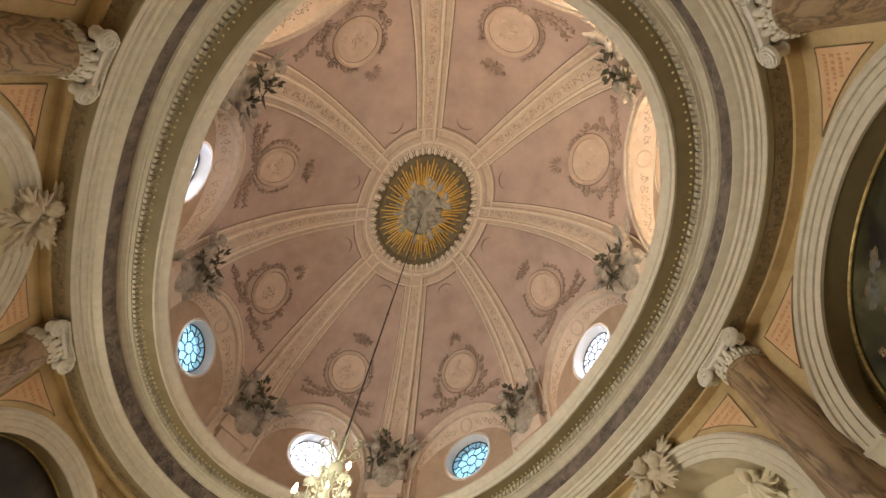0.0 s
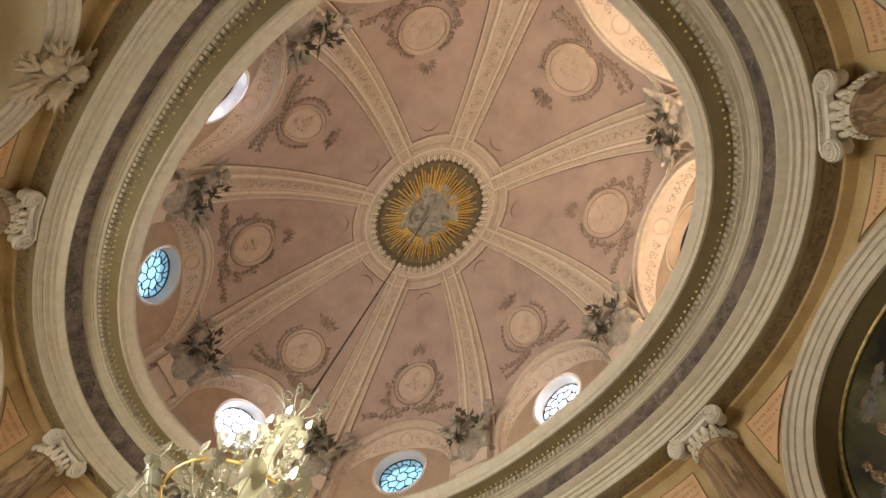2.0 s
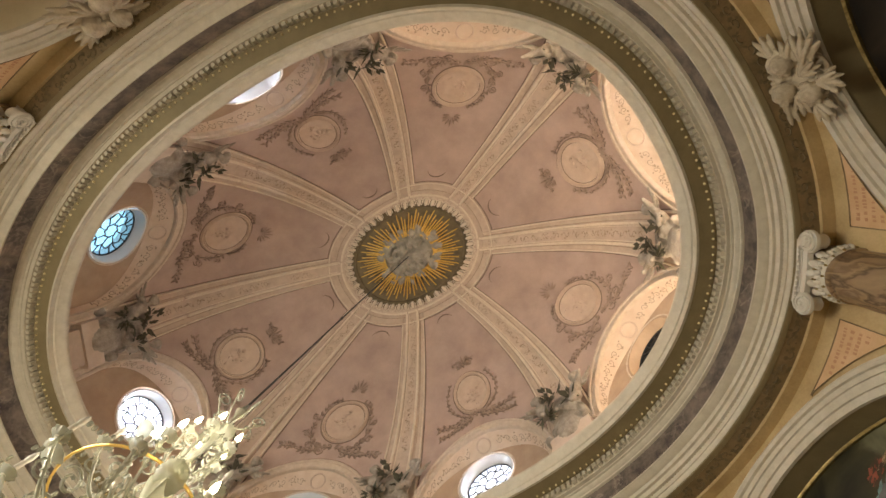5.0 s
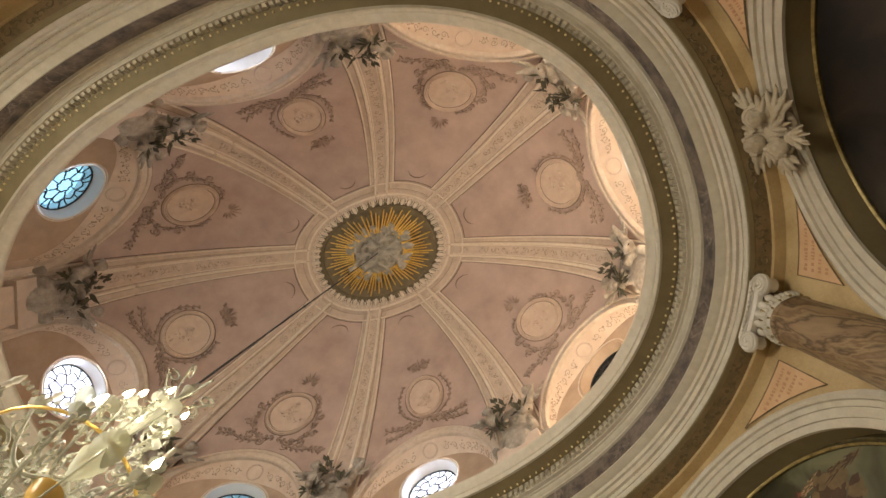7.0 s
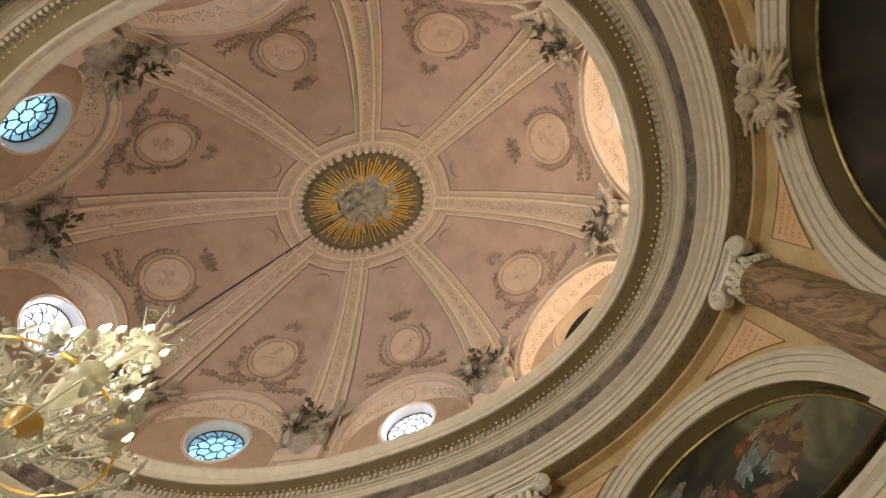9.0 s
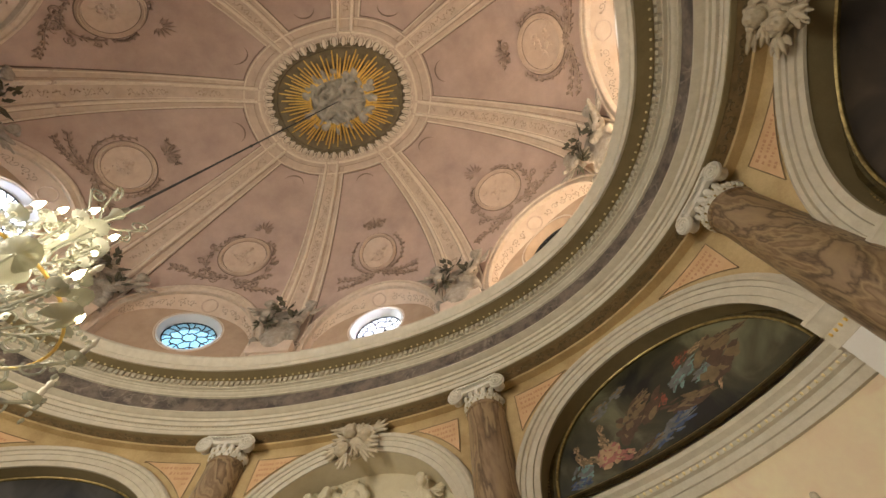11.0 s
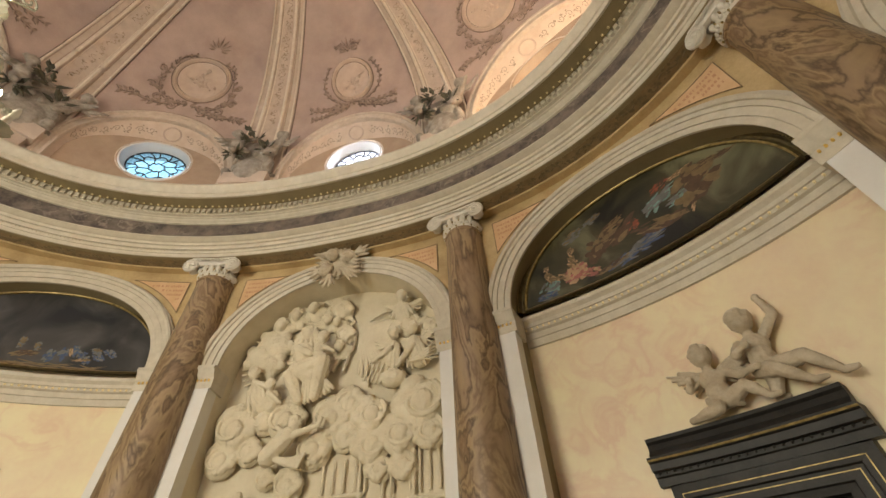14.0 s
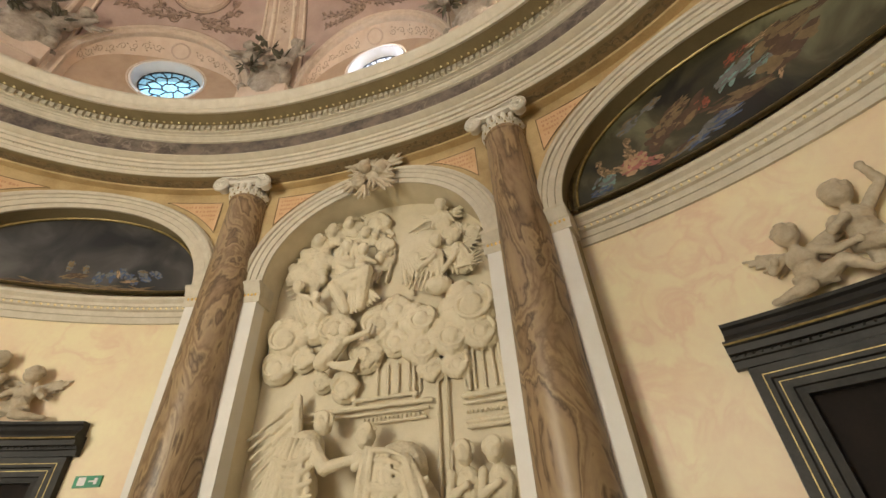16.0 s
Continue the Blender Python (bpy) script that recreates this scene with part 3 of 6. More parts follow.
for i, (s0, s1) in enumerate(BAYS):
    sc, half_bay = (s0 + s1) / 2, (s1 - s0) / 2
    hl = half_bay - 0.40
    # panel above the lunette, and the piers at its sides
    seg = Mesh()
    rows = []
    for k in range(49):
        v = -math.cos(math.pi * k / 48)
        t0 = tau_of(LUN_Z + LUN_RISE * math.sqrt(max(0.0, 1 - v * v)))
        rows.append([dome_at(sc + hl * v, t0 + (TAU_TOP - t0) * j / 34) for j in range(35)])
    seg.grid(rows)
    for e0, e1 in ((-half_bay, -hl), (hl, half_bay)):
        seg.grid([[dome_at(sc + e0 + (e1 - e0) * k / 6, -1.2 + (TAU_TOP + 1.2) * j / 48) for j in range(49)] for k in range(7)])
    panel = part("dome_panel", seg, PINK, dome, "pink plastered dome segment")
    # arch moulding of the lunette on the dome
    line = lunette_line(sc, hl, LUN_Z, LUN_RISE)
    inner = lunette_line(sc, hl - 0.20, LUN_Z, LUN_RISE - 0.24)
    prof = [(0.0, 0.0), (0.0, 0.05), (0.12, 0.075), (0.3, 0.075), (0.36, 0.05), (0.7, 0.055), (0.78, 0.085), (1.0, 0.085), (1.0, 0.0)]
    rows = [[dome_at(a[0] + (b[0] - a[0]) * e, tau_of(a[1] + (b[1] - a[1]) * e), h) for e, h in prof] for a, b in zip(line, inner)]
    part("lunette_arch", Mesh().grid(rows), RIB, panel, "cream moulded lunette arch")
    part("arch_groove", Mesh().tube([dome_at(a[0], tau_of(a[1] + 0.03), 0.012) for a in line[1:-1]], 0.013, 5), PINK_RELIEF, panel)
    part("arch_fillet", Mesh().tube([dome_at(a[0] + (b[0] - a[0]) * 0.9, tau_of(a[1] + (b[1] - a[1]) * 0.9), 0.085) for a, b in zip(line[1:-1], inner[1:-1])], 0.018, 5), RIB, panel)
    # barrel of the lunette and its back wall
    rows = []
    for a, b in zip(inner, lunette_line(sc, hl - 0.26, LUN_Z, BACK_RISE)):
        p, q = Vector(dome_at(a[0], tau_of(a[1]))), Vector(at(b[0], LUN_BACK_D, b[1]))
        rows.append([p + (q - p) * j / 4 for j in range(5)])
    part("lunette_vault", Mesh().grid(rows), LUNETTE, panel, "painted lunette vault")
    # painted scrolls and a small roundel on the vault
    orn = Mesh()
    inner_pts = [(Vector(r[0]), Vector(r[4])) for r in rows]
    vr = random.Random(60 + i)
    for k in range(3, 42, 2):
        if 20 <= k <= 25:
            continue
        p, q = inner_pts[k]
        ax, up = (q - p), (inner_pts[k + 1][0] - inner_pts[k - 1][0]).normalized()
        c = p + ax * 0.5
        hand = 1 if (k // 2) % 2 else -1
        pts = []
        for j in range(13):
            a = j / 12 * 2.3 * math.pi * hand
            g = 0.075 * (1 - 0.8 * j / 12)
            pts.append(c + up * (g * math.cos(a)) + ax.normalized() * (g * math.sin(a)) + Vector((0, 0, -0.006)))
        orn.tube(pts, 0.008, 4)
        for j in range(3):
            w = vr.uniform(0, 6.28)
            e = c + up * 0.09 * math.cos(w) + ax.normalized() * 0.09 * math.sin(w) + Vector((0, 0, -0.006))
            orn.ball(e, (0.02, 0.02, 0.008), None, 4, 6)
    o = part("vault_scroll", orn, RIB_MID, panel)
    o["kind"] = "stuff"
    p, q = inner_pts[23]
    c = p * 0.5 + q * 0.5
    part("vault_roundel", Mesh().tube([c + (q - p).normalized() * 0.16 * math.cos(a) + (inner_pts[24][0] - inner_pts[22][0]).normalized() * 0.16 * math.sin(a) + Vector((0, 0, -0.015)) for a in [2 * math.pi * j / 20 for j in range(21)]], 0.018, 5), MEDAL, panel)
    # back wall with a round window
    WZ, WR, RR = 8.96, 0.50, 0.60

    def ray_out(a):
        """The edge of the back wall in the direction a from the window's middle."""
        c, w = math.cos(a), math.sin(a)
        k = 0.0
        while k < 3.5:
            k += 0.02
            s, z = k * c, WZ + k * w
            top = LUN_Z + (BACK_RISE + 0.03) * math.sqrt(max(0.0, 1 - (s / (hl - 0.24)) ** 2))
            if abs(s) > hl - 0.24 or z > top or z < 7.4:
                return max(k, RR + 0.005)
        return 3.5
    rows = []
    for k in range(49):
        a = 2 * math.pi * k / 48
        far = ray_out(a)
        rows.append([at(sc + r * math.cos(a), LUN_BACK_D, WZ + r * math.sin(a)) for r in (RR, RR + (far - RR) * 0.5, far)])
    part("lunette_wall", Mesh().grid(rows), LUN_BACK, panel, "ochre lunette wall round the window")
    part("lunette_moulding", Mesh().tube([at(sc + (RR + 0.03) * math.cos(a), LUN_BACK_D, WZ + (RR + 0.03) * math.sin(a)) for a in [math.pi * k / 30 for k in range(-14, 45)]], 0.016, 6), RIB, panel)
    win = empty("window_%d" % (i + 1))
    blue = i in (2, 4)
    kind_of_glass = "blue" if blue else "dark" if i == 0 else "pale"
    tagged(win, "round leaded window of %s glass in a white splayed reveal" % kind_of_glass, "window", kind="structure")
    part("reveal", Mesh().grid([[at(sc + r * math.cos(a), d, WZ + r * math.sin(a)) for r, d in ((RR, LUN_BACK_D - 0.01), (RR - 0.03, LUN_BACK_D - 0.012), (WR, LUN_BACK_D + 0.17), (WR, LUN_BACK_D + 0.40))] for a in [2 * math.pi * k / 48 for k in range(49)]]), LUN_BACK if i == 0 else REVEAL, win)
    glass = {"blue": BLUE_GLASS, "dark": DARK_GLASS, "pale": PALE_GLASS}[kind_of_glass]
    for r0, r1, count in ((0.003, 0.13, 1), (0.13, 0.33, 8), (0.33, WR + 0.01, 8)):
        for k in range(count):
            a0 = 2 * math.pi * k / count + 0.2
            pane = part("pane", Mesh().grid([[at(sc + r * math.cos(a), LUN_BACK_D + 0.19, WZ + r * math.sin(a)) for r in (r0, r1)] for a in [a0 + 2 * math.pi / count * j / (24 if count == 1 else 4) for j in range(25 if count == 1 else 5)]]), glass, win)
            pane.visible_shadow = False
    out = Mesh().grid([[at(sc + x, LUN_BACK_D + 1.25, z) for z in (7.7, 11.4)] for x in (-1.7, -0.6, 0.6, 1.7)])
    tagged(part("backdrop", out, BLUE_DAY if blue else DAYLIGHT), "plain bright sky outside a dome window", "sky", kind="structure")
    lead = Mesh()
    f = lambda r, a: at(sc + r * math.cos(a), LUN_BACK_D + 0.18, WZ + r * math.sin(a))
    for r in (0.13, 0.33):
        lead.tube([f(r * (1 + 0.10 * math.cos(8 * 2 * math.pi * k / 64)), 2 * math.pi * k / 64) for k in range(65)], 0.014, 5)
    lead.tube([f(WR - 0.01, 2 * math.pi * k / 48) for k in range(49)], 0.018, 5)
    for k in range(8):
        a = 2 * math.pi * k / 8 + 0.2
        lead.tube([f(0.13 + (WR - 0.13) * j / 6, a + 0.16 * math.sin(j / 6 * math.pi)) for j in range(7)], 0.013, 5)
        lead.tube([f(0.33 + (WR - 0.33) * j / 3, a + 0.39) for j in range(4)], 0.012, 5)
    part("leading", lead, LEAD, win, "dark lead cames")

# ribs
for k, s in enumerate(COLS):
    rows = []
    half_prof = [(1.02, -0.02), (1.0, 0.04), (0.95, 0.05), (0.91, 0.02), (0.64, 0.028), (0.60, 0.075), (0.54, 0.115), (0.46, 0.11), (0.41, 0.06), (0.38, 0.035)]
    prof = [(-e, h) for e, h in half_prof] + list(reversed(half_prof))
    for j in range(64):
        tau = -1.15 + (TAU_TOP + 1.15) * j / 63
        w = 0.50 - 0.20 * max(0.0, tau) / TAU_TOP
        rows.append([dome_at(s + e * w / max(rho_of(tau), 0.2), tau, h) for e, h in prof])
    rib = part("rib", Mesh().grid(rows), RIB_BODY, dome, "beige dome rib with pale edges and a sunken middle band")

    def along(e, h, t0=0.02, t1=TAU_TOP - 0.02, steps=56):
        out = []
        for j in range(steps):
            tau = t0 + (t1 - t0) * j / (steps - 1)
            w = 0.50 - 0.20 * tau / TAU_TOP
            out.append(dome_at(s + e * w / max(rho_of(tau), 0.2), tau, h))
        return out
    for e in (-1, 1):
        part("edge_fillet", Mesh().tube(along(e * 0.975, 0.047, 0.02, TAU_TOP - 0.085), 0.022, 5), RIB_EDGE, rib)
        part("roll", Mesh().tube(along(e * 0.515, 0.105), 0.034, 6), RIB_EDGE, rib)
        part("inner_fillet", Mesh().tube(along(e * 0.37, 0.045), 0.010, 5), RIB_EDGE, rib)
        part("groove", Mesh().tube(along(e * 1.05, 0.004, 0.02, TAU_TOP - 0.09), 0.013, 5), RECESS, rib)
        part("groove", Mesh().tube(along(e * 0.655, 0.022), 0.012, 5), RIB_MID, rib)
        beads = Mesh()
        for p in along(e * 0.975, 0.066, 0.25, TAU_TOP - 0.1, 44):
            beads.ball(p, (0.016, 0.016, 0.016), None, 3, 5)
        part("edge_bead", beads, RIB_EDGE, rib)["kind"] = "stuff"
    part("middle_band", Mesh().grid(list(map(list, zip(along(-0.36, 0.038), along(0.0, 0.040), along(0.36, 0.038))))), RIB_BODY, rib, "faded painted band")
    orn = Mesh()
    rnd = random.Random(70 + k)
    for tau in [0.30 + (TAU_TOP - 0.38) * j / 15 for j in range(16)]:
        if rnd.random() < 0.2:
            continue
        lead_ = rnd.choice((-1, 1))
        q = lambda u, v: dome_at(s + u / max(rho_of(tau), 0.2), tau + v / 5.0, 0.043)
        orn.tube([q(0.06 * math.sin(v) * lead_, 0.20 * (v / 6.28 - 0.5)) for v in [6.28 * w / 12 for w in range(13)]], 0.007, 4)
        for j in range(6):
            orn.ball(q(rnd.uniform(-0.08, 0.08), rnd.uniform(-0.14, 0.14)), (rnd.uniform(0.012, 0.028), rnd.uniform(0.012, 0.028), 0.008), None, 3, 6)
    part("rib_ornament", orn, RIB_MID, rib)["kind"] = "stuff"

# slim collar where the ribs meet
part("collar", Mesh().grid([[dome_at(LEN * k / 128, TAU_TOP - q, h) for q, h in ((0.085, -0.02), (0.082, 0.03), (0.074, 0.042), (0.066, 0.022), (0.036, 0.026), (0.03, 0.06), (0.012, 0.085), (-0.004, 0.07), (-0.02, 0.03))] for k in range(129)]), RIB_BODY, dome, "beige plaster collar round the crown")
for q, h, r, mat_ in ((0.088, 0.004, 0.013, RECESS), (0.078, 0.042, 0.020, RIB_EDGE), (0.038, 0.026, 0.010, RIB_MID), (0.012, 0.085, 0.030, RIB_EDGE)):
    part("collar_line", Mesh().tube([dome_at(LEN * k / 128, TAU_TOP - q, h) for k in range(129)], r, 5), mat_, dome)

# top ring and gilded sunburst
oc = empty("ceiling_boss")
tagged(oc, "oval gilt sunburst with silver-grey clouds in an egg-moulded ring", "ceiling boss", kind="structure")
RT = RHO_TOP
def top_at(w, rho, z):
    """Round the crown: by angle, share of the oval's size, and height."""
    x = AX * math.copysign(abs(math.cos(w)) ** (2 / POW), math.cos(w)) * rho
    y = BX * math.copysign(abs(math.sin(w)) ** (2 / POW), math.sin(w)) * rho
    return (x, y, z)
ZT = Z0 + HIGH * math.sin(TAU_TOP) ** (2 / PD)
part("ring_moulding", Mesh().grid([[top_at(2 * math.pi * k / 96, r, z) for r, z in ((RT + 0.022, ZT - 0.02), (RT + 0.018, ZT - 0.08), (RT + 0.008, ZT - 0.10), (RT - 0.002, ZT - 0.09), (RT - 0.005, ZT + 0.02))] for k in range(96)], True), RIB, oc)
NE = 50
for k in range(NE):
    w = 2 * math.pi * k / NE
    p = Vector(top_at(w, RT - 0.030, ZT - 0.04))
    turn_ = Matrix.Rotation(math.atan2(p.y, p.x), 3, "Z")
    part("egg", Mesh().ball(p, (0.115, 0.058, 0.055), turn_, 6, 9), RIB_EDGE, oc)
    shell_ = [p + turn_ @ Vector((0.125 * math.cos(a) + 0.01, 0.085 * math.sin(a), -0.015)) for a in [-2.2 + 4.4 * j / 12 for j in range(13)]]
    part("egg_shell", Mesh().tube(shell_, 0.013, 5), RIB_EDGE, oc)
part("inner_fillet", Mesh().grid([[top_at(2 * math.pi * k / 96, r, z) for r, z in ((RT - 0.052, ZT + 0.02), (RT - 0.054, ZT - 0.05), (RT - 0.062, ZT - 0.05), (RT - 0.064, ZT + 0.04))] for k in range(96)], True), BURST, oc)
part("ground", Mesh().grid([[top_at(2 * math.pi * k / 96, r, ZT + z) for r, z in ((RT, 0.0), (RT * 0.6, 0.08), (0.001, 0.12))] for k in range(96)], True), BURST, oc)
rays = Mesh()
rnd = random.Random(5)
for k in range(78):
    w = 2 * math.pi * k / 78 + rnd.uniform(-0.012, 0.012)
    r1 = RT * (0.80 - 0.16 * ((k * 7) % 5) / 5)
    p, q = Vector(top_at(w, RT * 0.36, ZT - 0.03)), Vector(top_at(w, r1, ZT + 0.05))
    rays.tube([p, p + (q - p) * 0.5, q], 0.029, 5, lambda u: 1.0 - 0.4 * u)
part("gilt_ray", rays, GOLD, oc, "burst of thin gilded rays")["kind"] = "stuff"
cl = Mesh()
cl.ball((0, 0, ZT + 0.085), (RT * 0.44 * AX, RT * 0.44 * BX, 0.06), None, 8, 24)
for k in range(110):
    w, r = rnd.uniform(0, 6.28), RT * 0.50 * math.sqrt(rnd.random())
    q = rnd.uniform(0.06, 0.15)
    cl.ball(top_at(w, r, ZT + 0.03 - 0.07 * (1 - r / (RT * 0.5)) * rnd.uniform(0.6, 1.2)), (q, q * rnd.uniform(0.45, 0.9), q * 0.8), Matrix.Rotation(rnd.uniform(0, 3), 3, "Z"), 6, 9)
for k in range(16):
    w = rnd.uniform(0, 6.28)
    r0, r1 = rnd.uniform(0.05, 0.25), rnd.uniform(0.2, 0.45)
    cl.limb(top_at(w, RT * r0, ZT - 0.08), top_at(w + rnd.uniform(-0.5, 0.5), RT * r1, ZT - 0.04), 0.055, 0.025)
fused(part("cloud_relief", cl, CLOUD, oc, "silver-grey cloud relief"), 0.018, 1)

# ---- columns ----
def build_column():
    col = empty("column")
    prof = [(0.335 - 0.065 * max(0, (k / 24 - 0.25)) / 0.75, 0.55 + 5.41 * k / 24) for k in range(25)]
    prof += [(0.285, 5.97), (0.29, 5.99), (0.285, 6.01), (0.268, 6.02), (0.268, 6.34)]
    part("shaft", Mesh().lathe(prof, 40), COLUMN, col)
    part("base", Mesh().lathe([(0.46, 0.0), (0.46, 0.2), (0.44, 0.22), (0.455, 0.30), (0.42, 0.36), (0.385, 0.42), (0.40, 0.48), (0.36, 0.53), (0.335, 0.55)], 40), CREAM, col)
    cap = empty("capital")
    cap.parent = col
    part("echinus", Mesh().lathe([(0.268, 6.04), (0.278, 6.06), (0.29, 6.10), (0.292, 6.14), (0.28, 6.18), (0.25, 6.24)], 36), CAPITAL, cap)
    eg = Mesh()
    for k in range(20):
        a = math.pi + math.pi * k / 19
        eg.ball((0.292 * math.cos(a), 0.292 * math.sin(a), 6.11), (0.026, 0.026, 0.042), None, 5, 7)
    part("egg_moulding", eg, CAPITAL, cap)
    # thin abacus with a dotted edge; the face looks along -y
    ab = Mesh()
    for z0, z1, h, back in ((6.295, 6.325, 0.32, -0.08), (6.325, 6.36, 0.345, -0.05)):
        ring_ = [(-h, -h), (0, -h + 0.02), (h, -h), (h, back), (-h, back)]
        ab.add([(x, y, z) for z in (z0, z1) for x, y in ring_], [tuple(range(5)), tuple(range(5, 10))] + [(k, (k + 1) % 5, 5 + (k + 1) % 5, 5 + k) for k in range(5)])
    part("abacus", ab, CAPITAL, cap, "", False)
    dots = Mesh()
    for k in range(11):
        dots.ball((-0.29 + 0.058 * k, -0.335, 6.31), (0.02, 0.018, 0.016), None, 4, 6)
    part("dot_row", dots, CAPITAL, cap)
    roll = Mesh()
    roll.grid([[(x, -0.30 + dy, 6.255 - 0.02 * math.cos(x / 0.30 * math.pi / 2) - dz) for dy, dz in ((0.04, -0.03), (-0.02, -0.03), (-0.03, 0.0), (-0.02, 0.03), (0.04, 0.03))] for x in [-0.30 + 0.60 * j / 12 for j in range(13)]])
    part("roll", roll, CAPITAL, cap)
    for k in range(5):
        a = -math.pi / 2 + (k - 2) * 0.36
        part("large_egg", Mesh().ball((0.30 * math.cos(a), 0.30 * math.sin(a), 6.165), (0.042, 0.042, 0.06), None, 6, 9), CAPITAL, cap)
    gilt = Mesh()
    for k in range(16):
        a = 2 * math.pi * k / 16
        gilt.ball((0.29 * math.cos(a), 0.29 * math.sin(a), 6.04), (0.014, 0.014, 0.02), None, 4, 5)
    for k in range(6):
        a = -math.pi / 2 + (k - 2.5) * 0.36
        gilt.ball((0.305 * math.cos(a), 0.305 * math.sin(a), 6.13), (0.012, 0.012, 0.035), None, 4, 5)
    part("gilt_beading", gilt, DULL_GOLD, cap, "gilt beads and darts")
    for sx in (-1, 1):
        v = Mesh()
        cx, cz = sx * 0.335, 6.20
        # bolster from front to back, waisted
        v.grid([[(cx + r * math.cos(a), y, cz + r * math.sin(a)) for a in [2 * math.pi * j / 20 for j in range(21)]] for y, r in ((-0.345, 0.112), (-0.338, 0.122), (-0.305, 0.122), (-0.29, 0.095), (-0.24, 0.07), (-0.19, 0.08), (-0.16, 0.05))])
        v.add([(cx + 0.105 * math.cos(2 * math.pi * j / 20), -0.345, cz + 0.105 * math.sin(2 * math.pi * j / 20)) for j in range(20)], [tuple(range(20))])
        sp = []
        for j in range(49):
            a = j / 48 * 4.6 * math.pi
            r = 0.108 * (1 - j / 48 * 0.86)
            sp.append((cx - sx * r * math.cos(a + 1.2), -0.350, cz + r * math.sin(a + 1.2)))
        v.tube(sp, 0.013, 5)
        v.ball((cx, -0.352, cz), (0.02, 0.02, 0.02), None, 5, 8)
        part("volute", v, CAPITAL, cap)
    return col


def facing(s, d, z=0.0):
    """The pose of a thing at the oval's length s whose -y looks into the room."""
    n = outward(s)
    p = at(s, d, z)
    return Matrix.Translation(p) @ Matrix.Rotation(math.atan2(n.y, n.x) - math.pi / 2, 4, "Z")


column = build_column()
column.matrix_basis = facing(COLS[0], 0.37)
tagged(column, "brown swirled marble column with a white Ionic capital", "column", group="columns round the oval")
for s in COLS[1:]:
    copy_thing(column, facing(s, 0.37))


# ---- sculpture ----
def cherub(m, c, size, lean=0.0, wing=True, turn=0.0):
    """Adds a plain small figure: rounded forms only."""
    R = Matrix.Rotation(turn, 3, "Z") @ Matrix.Rotation(lean, 3, "Y")
    c = Vector(c)
    f = lambda x, y, z: c + R @ Vector((x, y, z)) * size
    k = size
    m.ball(f(0, 0, 0.42), (0.17 * k, 0.14 * k, 0.24 * k), R)
    m.ball(f(0, 0, 0.22), (0.17 * k, 0.15 * k, 0.16 * k), R)
    m.limb(f(0, 0, 0.6), f(0.02, -0.02, 0.74), 0.06 * k, 0.06 * k)
    m.ball(f(0.02, -0.03, 0.86), (0.125 * k, 0.125 * k, 0.14 * k), R)
    for j in range(7):
        a = 0.9 * j
        m.ball(f(0.02 + 0.10 * math.cos(a), 0.02 + 0.06 * math.sin(a), 0.93), (0.055 * k,) * 3, None, 5, 7)
    return f


